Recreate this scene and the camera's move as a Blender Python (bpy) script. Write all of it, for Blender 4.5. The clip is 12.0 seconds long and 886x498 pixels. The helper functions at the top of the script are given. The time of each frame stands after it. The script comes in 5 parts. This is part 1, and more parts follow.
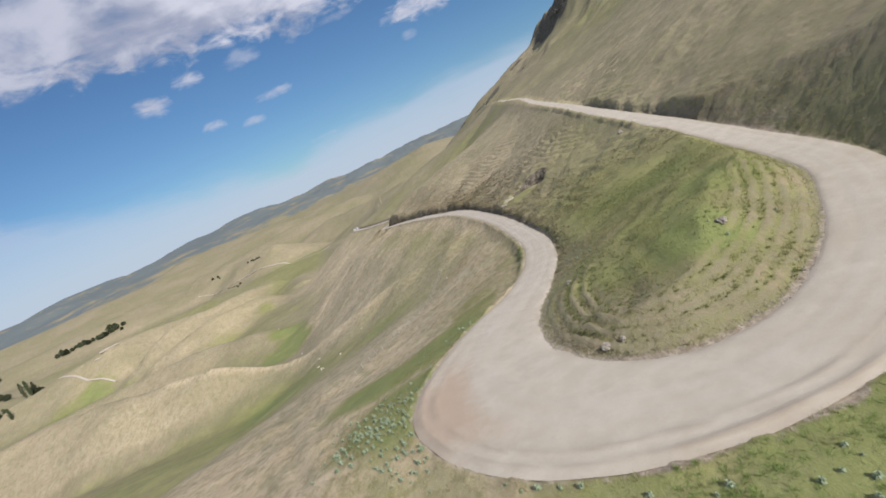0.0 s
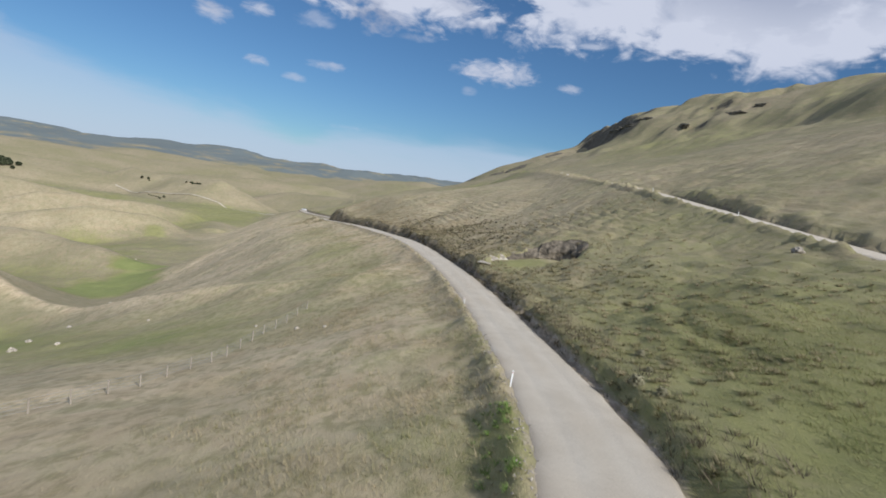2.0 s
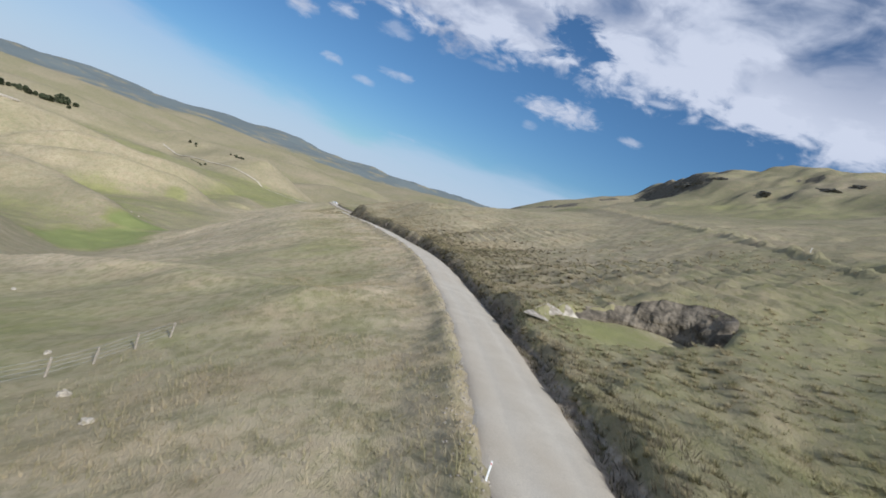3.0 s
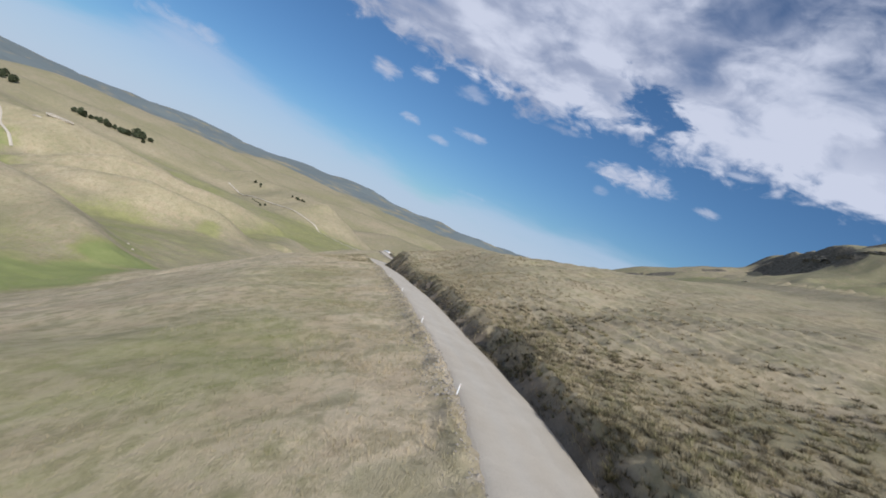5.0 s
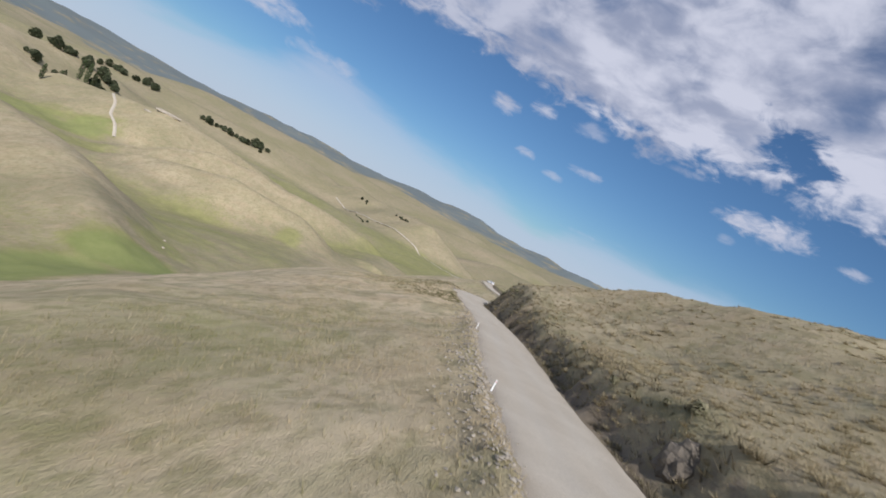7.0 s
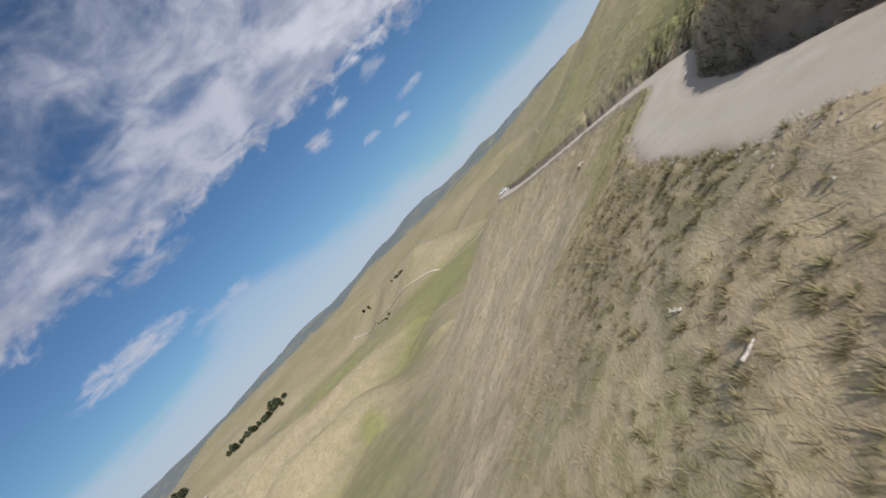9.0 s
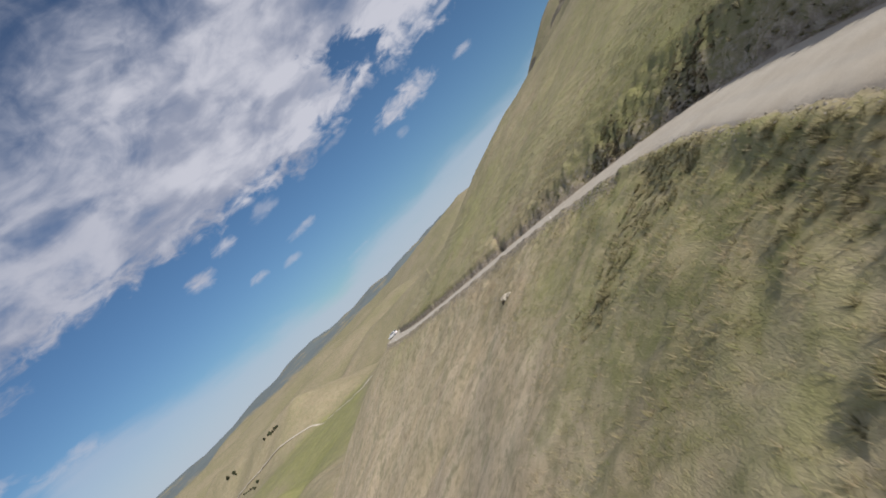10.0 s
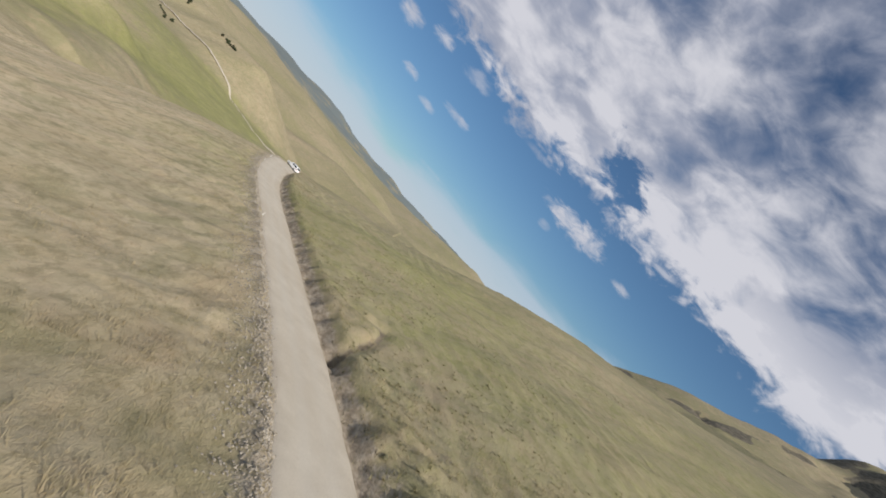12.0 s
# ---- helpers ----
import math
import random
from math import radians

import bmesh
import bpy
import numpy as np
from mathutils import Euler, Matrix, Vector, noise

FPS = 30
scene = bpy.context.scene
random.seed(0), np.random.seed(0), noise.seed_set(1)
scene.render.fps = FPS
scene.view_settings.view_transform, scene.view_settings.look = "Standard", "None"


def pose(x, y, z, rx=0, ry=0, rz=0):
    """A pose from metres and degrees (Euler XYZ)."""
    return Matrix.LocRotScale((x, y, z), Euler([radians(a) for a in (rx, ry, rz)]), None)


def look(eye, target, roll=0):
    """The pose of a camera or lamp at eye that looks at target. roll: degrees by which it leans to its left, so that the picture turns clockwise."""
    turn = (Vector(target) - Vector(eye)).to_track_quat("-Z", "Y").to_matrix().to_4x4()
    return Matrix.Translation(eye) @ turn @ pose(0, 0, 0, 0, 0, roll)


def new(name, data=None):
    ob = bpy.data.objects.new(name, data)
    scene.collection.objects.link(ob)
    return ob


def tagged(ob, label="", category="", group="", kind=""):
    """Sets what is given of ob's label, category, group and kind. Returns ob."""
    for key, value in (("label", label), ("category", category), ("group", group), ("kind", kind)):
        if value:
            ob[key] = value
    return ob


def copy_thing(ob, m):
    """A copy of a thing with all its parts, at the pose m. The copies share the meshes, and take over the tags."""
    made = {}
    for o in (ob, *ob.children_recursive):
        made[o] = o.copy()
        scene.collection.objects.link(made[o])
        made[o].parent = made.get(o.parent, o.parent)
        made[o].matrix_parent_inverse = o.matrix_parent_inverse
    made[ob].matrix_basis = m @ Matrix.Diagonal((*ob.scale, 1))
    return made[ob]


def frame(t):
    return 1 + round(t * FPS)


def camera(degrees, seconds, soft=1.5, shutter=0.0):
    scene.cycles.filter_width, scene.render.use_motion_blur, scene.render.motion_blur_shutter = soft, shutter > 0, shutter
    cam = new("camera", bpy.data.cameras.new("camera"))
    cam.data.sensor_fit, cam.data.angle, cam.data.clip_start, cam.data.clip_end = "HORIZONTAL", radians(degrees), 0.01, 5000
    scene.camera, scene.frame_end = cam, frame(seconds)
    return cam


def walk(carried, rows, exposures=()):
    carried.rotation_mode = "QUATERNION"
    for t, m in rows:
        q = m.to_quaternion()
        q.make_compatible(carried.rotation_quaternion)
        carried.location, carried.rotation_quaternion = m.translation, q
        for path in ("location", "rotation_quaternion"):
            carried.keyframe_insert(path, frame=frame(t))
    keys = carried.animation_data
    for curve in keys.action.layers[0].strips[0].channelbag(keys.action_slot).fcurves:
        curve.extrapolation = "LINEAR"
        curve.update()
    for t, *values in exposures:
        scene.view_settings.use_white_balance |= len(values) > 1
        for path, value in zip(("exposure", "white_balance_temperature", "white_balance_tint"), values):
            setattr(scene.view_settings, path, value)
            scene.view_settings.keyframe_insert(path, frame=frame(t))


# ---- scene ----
cam = camera(80.0, 12.0, soft=1.7, shutter=0.07)
PATH = [
    (0, pose(0.01, 0.00, 62.41, 77.83, 24.11, -6.89)),
    (0.5, pose(1.04, 18.56, 57.78, 76.38, 25.06, -9.27)),
    (1, pose(3.25, 36.56, 52.94, 76.31, 23.52, -11.75)),
    (1.5, pose(6.35, 53.93, 49.60, 83.89, 1.60, -8.14)),
    (2, pose(9.16, 69.95, 47.48, 83.57, -7.93, -6.55)),
    (2.5, pose(12.19, 87.90, 45.44, 84.63, -13.50, -5.31)),
    (3, pose(14.17, 104.46, 43.83, 84.83, -19.21, -1.82)),
    (3.2, pose(14.74, 110.66, 43.11, 84.67, -20.70, -1.42)),
    (4.8, pose(13.53, 168.23, 40.56, 87.64, -18.04, 5.27)),
    (5, pose(13.15, 175.38, 40.49, 88.33, -22.92, 5.78)),
    (5.5, pose(11.42, 192.15, 39.68, 87.92, -31.45, 8.77)),
    (6, pose(8.90, 209.16, 37.82, 83.72, -31.77, 13.39)),
    (6.5, pose(5.16, 226.03, 36.67, 85.97, -26.84, 16.34)),
    (7, pose(0.79, 241.98, 35.34, 86.32, -27.52, 18.56)),
    (7.2, pose(-1.33, 248.34, 34.97, 86.32, -27.24, 21.07)),
    (8.8, pose(-20.03, 299.03, 32.26, 84.60, 43.48, 14.63)),
    (9, pose(-21.56, 305.31, 30.60, 84.58, 45.76, 13.17)),
    (9.5, pose(-25.47, 322.78, 29.11, 86.16, 43.68, 4.69)),
    (10, pose(-25.68, 339.19, 28.24, 88.06, 44.84, -3.38)),
    (10.5, pose(-23.39, 353.99, 28.09, 87.50, 36.65, -8.72)),
    (11, pose(-20.22, 366.60, 28.60, 90.08, 2.99, -10.22)),
    (11.5, pose(-18.34, 379.68, 28.96, 94.52, -36.81, -10.82)),
    (12, pose(-18.34, 392.99, 29.17, 90.84, -49.76, -3.44)),
]
walk(cam, PATH, exposures=[(0, -0.09, 6360, 14), (1, -0.10, 6360, 13), (2, -0.12, 6110, 11), (3, -0.08, 5960, 10), (5, -0.14, 6010, 12),
                            (7, -0.16, 6210, 14), (9, -0.24, 6380, 13), (10.5, -0.28, 6580, 12), (11, -0.22, 6610, 11), (12, -0.12, 6760, 11)])

# ---- world, sun ----
SUN_AZ, SUN_EL = radians(149), radians(32.8)
world = bpy.data.worlds.new("sky")
scene.world = world
world.use_nodes = True
wt = world.node_tree


class Net:
    """Small helper to write node arithmetic as calls."""

    def __init__(self, tree):
        self.tree = tree

    def node(self, kind, ins=(), **attrs):
        n = self.tree.nodes.new(kind)
        for key, value in attrs.items():
            setattr(n, key, value)
        for key, value in dict(ins).items():
            self.put(value, n.inputs[key])
        return n

    def put(self, value, socket):
        if isinstance(value, bpy.types.NodeSocket):
            self.tree.links.new(value, socket)
        else:
            socket.default_value = value

    def math(self, op, a, b=0.0, c=0.0, clamp=False):
        n = self.node("ShaderNodeMath", operation=op, use_clamp=clamp)
        for value, socket in zip((a, b, c), n.inputs):
            self.put(value, socket)
        return n.outputs[0]

    def add(self, a, b): return self.math("ADD", a, b)
    def sub(self, a, b): return self.math("SUBTRACT", a, b)
    def mul(self, a, b): return self.math("MULTIPLY", a, b)

    def noise(self, vec, scale, detail=4.0, rough=0.55, dist=0.0):
        n = self.node("ShaderNodeTexNoise", {"Scale": scale, "Detail": detail, "Roughness": rough, "Distortion": dist})
        if vec is not None:
            self.tree.links.new(vec, n.inputs["Vector"])
        return n.outputs[0]

    def ramp(self, x, lo, hi, a=0.0, b=1.0, smooth=True):
        n = self.node("ShaderNodeMapRange", {"From Min": lo, "From Max": hi, "To Min": a, "To Max": b},
                      interpolation_type="SMOOTHSTEP" if smooth else "LINEAR")
        self.put(x, n.inputs["Value"])
        return n.outputs[0]

    def mix(self, fac, a, b):
        n = self.node("ShaderNodeMix", data_type="RGBA")
        self.put(fac, n.inputs[0])
        self.put(a if isinstance(a, bpy.types.NodeSocket) else (*a, 1), n.inputs[6])
        self.put(b if isinstance(b, bpy.types.NodeSocket) else (*b, 1), n.inputs[7])
        return n.outputs[2]

    def scaled(self, vec, xyz):
        n = self.node("ShaderNodeVectorMath", operation="MULTIPLY")
        self.tree.links.new(vec, n.inputs[0])
        n.inputs[1].default_value = xyz
        return n.outputs[0]


def build_sky():
    wt.nodes.clear()
    net = Net(wt)
    way = net.node("ShaderNodeTexCoord").outputs["Generated"]
    sky = net.node("ShaderNodeTexSky", sky_type="NISHITA", sun_disc=False, sun_elevation=SUN_EL, sun_rotation=SUN_AZ,
                   altitude=100, air_density=1.0, dust_density=0.15, ozone_density=3.2).outputs[0]
    xyz = net.node("ShaderNodeSeparateXYZ")
    wt.links.new(way, xyz.inputs[0])
    x, y, z = xyz.outputs
    az = net.mul(net.math("ARCTAN2", x, y), 57.3)
    el = net.mul(net.math("ARCSINE", z), 57.3)
    # a cloud layer seen in perspective
    far = net.math("DIVIDE", 1.0, net.math("MAXIMUM", net.add(z, 0.12), 0.05))
    flat = net.node("ShaderNodeCombineXYZ")
    wt.links.new(net.mul(x, far), flat.inputs[0])
    wt.links.new(net.mul(y, far), flat.inputs[1])
    flat = flat.outputs[0]

    def swell(centre, width, high):
        u = net.mul(net.sub(az, centre), 1.0 / width)
        return net.math("DIVIDE", high, net.add(1.0, net.mul(u, u)))

    big = net.noise(flat, 1.1, 5, 0.5, 0.4)
    puff = net.noise(flat, 4.5, 6, 0.52, 0.5)
    fluff = net.noise(net.scaled(way, (1.0, 1.0, 1.5)), 17.0, 5, 0.55, 0.6)
    wisp = net.noise(net.scaled(way, (1.0, 1.0, 2.4)), 26.0, 5, 0.58, 0.8)
    # large broken sheet overhead, its lower edge, a gap in it
    edge = net.add(net.add(16.6, swell(-4.0, 6.0, -1.0)), net.add(swell(-24.0, 7.0, 0.9), swell(37.0, 8.0, -3.0)))
    over = net.sub(el, edge)
    ragged = net.add(net.mul(net.sub(fluff, 0.5), 7.0), net.mul(net.sub(wisp, 0.5), 3.0))
    low_side = net.ramp(net.add(over, ragged), -0.6, 1.9)
    hu, hv = net.mul(net.sub(az, 9.4), 0.30), net.mul(net.sub(el, 19.6), 0.38)
    hu = net.add(hu, net.add(net.mul(hv, 0.35), net.mul(net.sub(puff, 0.5), 2.4)))
    gap = net.ramp(net.add(net.add(net.mul(hu, hu), net.mul(hv, hv)), net.add(net.mul(net.sub(fluff, 0.5), 4.2), net.mul(net.sub(wisp, 0.5), 2.0))), 0.2, 1.5)
    body = net.add(net.mul(big, 0.7), net.add(net.mul(puff, 0.38), net.mul(fluff, 0.12)))
    # extra cover above 42 degrees is unseen, added to raise the fill light
    thin = net.add(net.add(net.ramp(el, 20.0, 36.0, 0.18, 0.03), net.ramp(el, 42.0, 58.0, 0.0, 0.09)), net.ramp(az, -18.0, -45.0, 0.0, -0.05))
    sheet = net.mul(net.mul(net.ramp(net.add(body, thin), 0.52, 0.76), net.mul(low_side, gap)), 0.95)
    # single small clouds
    total = sheet
    for a0, e0, w, h, strength in CLOUDS:
        u, v = net.math("DIVIDE", net.sub(az, a0), w), net.math("DIVIDE", net.sub(el, e0), h)
        r = net.add(net.mul(u, u), net.mul(v, v))
        m = net.add(net.sub(1.0, r), net.add(net.mul(net.sub(wisp, 0.5), 3.0), net.mul(net.sub(fluff, 0.5), 2.0)))
        m = net.mul(net.ramp(m, -0.2, 1.5), strength)
        total = net.math("MAXIMUM", total, m)
    # thin veil over the horizon
    streak = net.noise(net.scaled(way, (2.0, 2.0, 8.0)), 2.6, 5, 0.5, 0.4)
    rim = net.add(net.add(4.3, swell(-36.0, 7.0, 3.2)), net.add(swell(-9.0, 4.5, -1.6), swell(22.0, 8.0, 1.0)))
    veil = net.mul(net.ramp(net.add(net.sub(el, rim), net.mul(net.sub(streak, 0.5), 6.0)), 1.6, -1.4), net.ramp(el, 7.0, 0.0, 0.55, 0.82))
    total = net.math("MAXIMUM", total, veil)
    # grey bodies with bright lower rims
    grey = net.add(net.noise(flat, 2.1, 5, 0.5, 0.3), net.add(net.mul(net.sub(puff, 0.5), 0.5), net.mul(net.sub(fluff, 0.5), 0.3)))
    shade = net.add(net.ramp(grey, 0.36, 0.66), net.mul(net.ramp(over, 10.0, 1.0), net.ramp(az, -4.0, 18.0, 0.1, 1.0)))
    shade = net.mul(shade, net.ramp(az, -8.0, -26.0, 1.0, 0.62))
    shade = net.math("MINIMUM", shade, 1.0)
    shade = net.add(net.mul(shade, net.ramp(el, 12.0, 16.0)), net.ramp(el, 16.0, 12.0, 0.0, 0.75))
    white = net.mix(shade, (4.7, 5.3, 6.9), (9.7, 10.0, 11.1))
    white = net.mix(net.ramp(el, 10.0, 5.0), white, (7.4, 8.6, 10.4))
    clear = net.scaled(sky, (0.71, 0.94, 1.10))
    colour = net.mix(total, clear, white)
    bg = net.node("ShaderNodeBackground", {"Strength": 0.073})
    wt.links.new(colour, bg.inputs[0])
    out = net.node("ShaderNodeOutputWorld")
    wt.links.new(bg.outputs[0], out.inputs[0])


# azimuth, elevation, half width, half height (degrees), strength
CLOUDS = [(10.8, 12.6, 5.2, 1.25, 1.0), (18.2, 11.8, 1.5, 0.5, 0.75), (19.8, 16.0, 2.0, 0.45, 0.6), (-18.3, 13.3, 1.9, 0.9, 0.85),
          (-14.0, 14.4, 1.5, 0.8, 0.75), (-8.5, 14.8, 2.2, 0.9, 0.4), (-13.7, 9.9, 1.5, 0.5, 0.7), (-10.2, 9.0, 1.2, 0.45, 0.5), (-7.1, 10.7, 2.2, 0.5, 0.6),
          (1.5, 14.8, 2.0, 0.4, 0.4), (7.8, 10.5, 1.0, 0.5, 0.35), (-4.1, 4.9, 2.6, 0.35, 0.4), (-45.0, 10.4, 6.0, 1.4, 0.8), (-36.5, 8.2, 4.0, 1.0, 0.6),
          (-38.0, 15.6, 4.5, 1.1, 0.7), (-33.0, 7.2, 3.5, 0.9, 0.6)]
build_sky()
sun = new("sun", bpy.data.lights.new("sun", "SUN"))
sun.data.energy, sun.data.angle, sun.data.color = 4.9, radians(0.55), (1.0, 0.975, 0.925)
sun.matrix_world = look((0, 0, 0), (-math.sin(SUN_AZ) * math.cos(SUN_EL), -math.cos(SUN_AZ) * math.cos(SUN_EL), -math.sin(SUN_EL)))


# ---- materials ----
def material(name, rough=0.9):
    m = bpy.data.materials.new(name)
    m.use_nodes = True
    net = Net(m.node_tree)
    bsdf = m.node_tree.nodes["Principled BSDF"]
    bsdf.inputs["Roughness"].default_value = rough
    bsdf.inputs["Specular IOR Level"].default_value = 0.2
    pos = net.node("ShaderNodeNewGeometry").outputs["Position"]
    return m, net, bsdf, pos


def bump(net, bsdf, height, strength, distance):
    b = net.node("ShaderNodeBump", {"Strength": strength, "Distance": distance})
    net.tree.links.new(height, b.inputs["Height"])
    net.tree.links.new(b.outputs[0], bsdf.inputs["Normal"])


def attribute(net, name):
    return net.node("ShaderNodeAttribute", attribute_name=name).outputs["Fac"]


def turf_colours(net, pos, green, dry):
    wide = net.noise(pos, 0.02, 5, 0.6)
    mid = net.noise(pos, 0.17, 5, 0.62)
    fine = net.noise(net.scaled(pos, (1.0, 0.5, 1.0)), 1.9, 6, 0.7)
    blade = net.noise(net.scaled(pos, (3.0, 1.2, 2.0)), 6.0, 4, 0.7)
    grazed = net.mix(net.ramp(mid, 0.3, 0.7), (0.285, 0.242, 0.15), (0.36, 0.305, 0.20))
    sward = net.noise(pos, 0.012, 4, 0.55, 0.4)
    grazed = net.mix(net.ramp(sward, 0.40, 0.62, 0.0, 0.65), grazed, (0.235, 0.222, 0.112))
    grazed = net.mix(net.ramp(sward, 0.42, 0.28, 0.0, 0.75), grazed, (0.395, 0.312, 0.21))
    # paler than hay, to make up for weak sun on the slope below the road
    bleached = net.mix(net.ramp(mid, 0.3, 0.7), (0.59, 0.462, 0.285), (0.69, 0.56, 0.375))
    straw = net.mix(dry, grazed, bleached)
    mottle = net.noise(net.scaled(pos, (1.0, 0.6, 1.0)), 0.30, 4, 0.6, 0.5)
    straw = net.mix(net.ramp(mottle, 0.50, 0.68, 0.0, 0.42), straw, (0.45, 0.335, 0.22))
    straw = net.mix(net.ramp(mottle, 0.50, 0.34, 0.0, 0.50), straw, (0.255, 0.24, 0.125))
    # shaded sides of tussocks painted as darker brown noise in the straw
    tuft_shade = net.noise(net.scaled(pos, (1.0, 0.6, 1.0)), 0.9, 5, 0.68, 0.3)
    straw = net.mix(net.ramp(fine, 0.36, 0.68), net.mix(0.22, straw, (0.20, 0.175, 0.095)), straw)
    straw = net.mix(net.ramp(tuft_shade, 0.54, 0.36, 0.0, 0.44), straw, (0.21, 0.18, 0.09))
    straw = net.mix(net.mul(net.ramp(blade, 0.5, 0.75), 0.4), straw, (0.56, 0.485, 0.32))
    leaf = net.mix(net.ramp(mid, 0.3, 0.75), (0.245, 0.245, 0.085), (0.35, 0.335, 0.135))
    leaf = net.mix(net.ramp(blade, 0.3, 0.7), net.mix(0.30, leaf, (0.09, 0.105, 0.04)), leaf)
    paddock = net.noise(pos, 0.0055, 3, 0.5)
    g = net.add(green, net.add(net.mul(net.sub(wide, 0.5), 0.7), net.mul(net.sub(mid, 0.5), 0.9)))
    g = net.add(g, net.add(net.mul(net.sub(fine, 0.5), 0.8), net.mul(net.sub(paddock, 0.5), 0.7)))
    g = net.add(g, net.mul(net.sub(tuft_shade, 0.5), -0.75))
    leaf = net.mix(net.ramp(green, 0.85, 1.15, 0.0, 0.5), leaf, (0.19, 0.26, 0.07))
    return net.mix(net.ramp(g, 0.2, 1.1, 0.0, 0.9), straw, leaf), fine, blade, mid


def turf_material():
    m, net, bsdf, pos = material("dry_turf", 0.95)
    col, fine, blade, mid = turf_colours(net, pos, attribute(net, "green"), attribute(net, "dry"))
    soil = net.mix(net.ramp(fine, 0.35, 0.65), (0.26, 0.205, 0.145), (0.46, 0.385, 0.29))
    soil = net.mix(net.mul(attribute(net, "dark_soil"), 0.85), soil, net.mix(net.ramp(mid, 0.35, 0.65), (0.10, 0.078, 0.052), (0.24, 0.195, 0.14)))
    b = net.add(attribute(net, "bare"), net.mul(net.sub(fine, 0.5), 1.0))
    col = net.mix(net.ramp(b, 0.42, 0.78), col, soil)
    grit = net.noise(net.scaled(pos, (1.0, 1.0, 2.2)), 0.35, 7, 0.7)
    stone = net.mix(net.ramp(grit, 0.35, 0.68), (0.08, 0.07, 0.052), (0.20, 0.175, 0.13))
    r = net.add(attribute(net, "rock"), net.mul(net.sub(grit, 0.5), 0.9))
    col = net.mix(net.ramp(r, 0.4, 0.6), col, stone)
    # distance haze painted into the turf: far hills turn blue-grey in patches
    far_haze = net.add(attribute(net, "far_haze"), net.mul(net.sub(net.noise(pos, 0.006, 5, 0.65), 0.5), 1.6))
    col = net.mix(net.ramp(far_haze, 0.36, 0.7, 0.0, 0.95), col, (0.15, 0.178, 0.178))
    net.tree.links.new(col, bsdf.inputs["Base Color"])
    bump(net, bsdf, net.add(net.add(fine, net.mul(blade, 0.4)), net.mul(grit, attribute(net, "rock"))), 1.0, 0.12)
    return m


def grass_material():
    m, net, bsdf, pos = material("grass_blades", 0.8)
    col, fine, blade, mid = turf_colours(net, pos, attribute(net, "green"), attribute(net, "dry"))
    tone = net.node("ShaderNodeNewGeometry").outputs["Random Per Island"]
    straw = net.mul(net.add(0.12, net.mul(tone, 0.3)), net.ramp(attribute(net, "green"), 0.2, 0.7, 1.0, 0.3))
    col = net.mix(straw, col, (0.64, 0.55, 0.37))
    net.tree.links.new(col, bsdf.inputs["Base Color"])
    thin = net.node("ShaderNodeBsdfTranslucent")
    net.tree.links.new(col, thin.inputs[0])
    both = net.node("ShaderNodeMixShader", {0: 0.5})
    net.tree.links.new(bsdf.outputs[0], both.inputs[1])
    net.tree.links.new(thin.outputs[0], both.inputs[2])
    net.tree.links.new(both.outputs[0], m.node_tree.nodes["Material Output"].inputs[0])
    return m


def gravel_material():
    m, net, bsdf, pos = material("gravel", 0.92)
    grain = net.noise(pos, 30.0, 3, 0.7)
    patch = net.noise(pos, 0.5, 5, 0.6)
    track = attribute(net, "track")
    col = net.mix(net.ramp(patch, 0.3, 0.7), (0.56, 0.49, 0.385), (0.64, 0.57, 0.46))
    clay = net.noise(pos, 0.09, 4, 0.6)
    col = net.mix(net.ramp(clay, 0.45, 0.7, 0.0, 0.6), col, (0.55, 0.465, 0.35))
    chip = net.noise(pos, 9.0, 3, 0.75)
    col = net.mix(net.ramp(chip, 0.60, 0.72, 0.0, 0.35), col, (0.66, 0.62, 0.56))
    col = net.mix(net.ramp(chip, 0.40, 0.30, 0.0, 0.35), col, (0.27, 0.235, 0.19))
    col = net.mix(net.mul(track, 0.3), col, (0.64, 0.59, 0.50))
    red = net.add(attribute(net, "clay"), net.mul(net.sub(net.noise(pos, 0.8, 5, 0.65), 0.5), 0.9))
    col = net.mix(net.ramp(red, 0.25, 0.9, 0.0, 0.85), col, (0.52, 0.385, 0.275))
    col = net.mix(net.mul(attribute(net, "windrow"), 0.8), col, (0.40, 0.325, 0.24))
    col = net.mix(net.ramp(grain, 0.3, 0.75), net.mix(0.35, col, (0.2, 0.17, 0.13)), col)
    net.tree.links.new(col, bsdf.inputs["Base Color"])
    bump(net, bsdf, net.add(grain, net.mul(patch, 2.0)), 0.6, 0.04)
    return m


def plain_material(name, dark, light, scale, rough=0.85, relief=0.3):
    m, net, bsdf, pos = material(name, rough)
    n = net.noise(pos, scale, 6, 0.65)
    net.tree.links.new(net.mix(net.ramp(n, 0.3, 0.7), dark, light), bsdf.inputs["Base Color"])
    bump(net, bsdf, n, relief, 0.4 / scale)
    return m


TURF, GRASS, GRAVEL = turf_material(), grass_material(), gravel_material()

# ---- plan: roads ----
S = 1.04
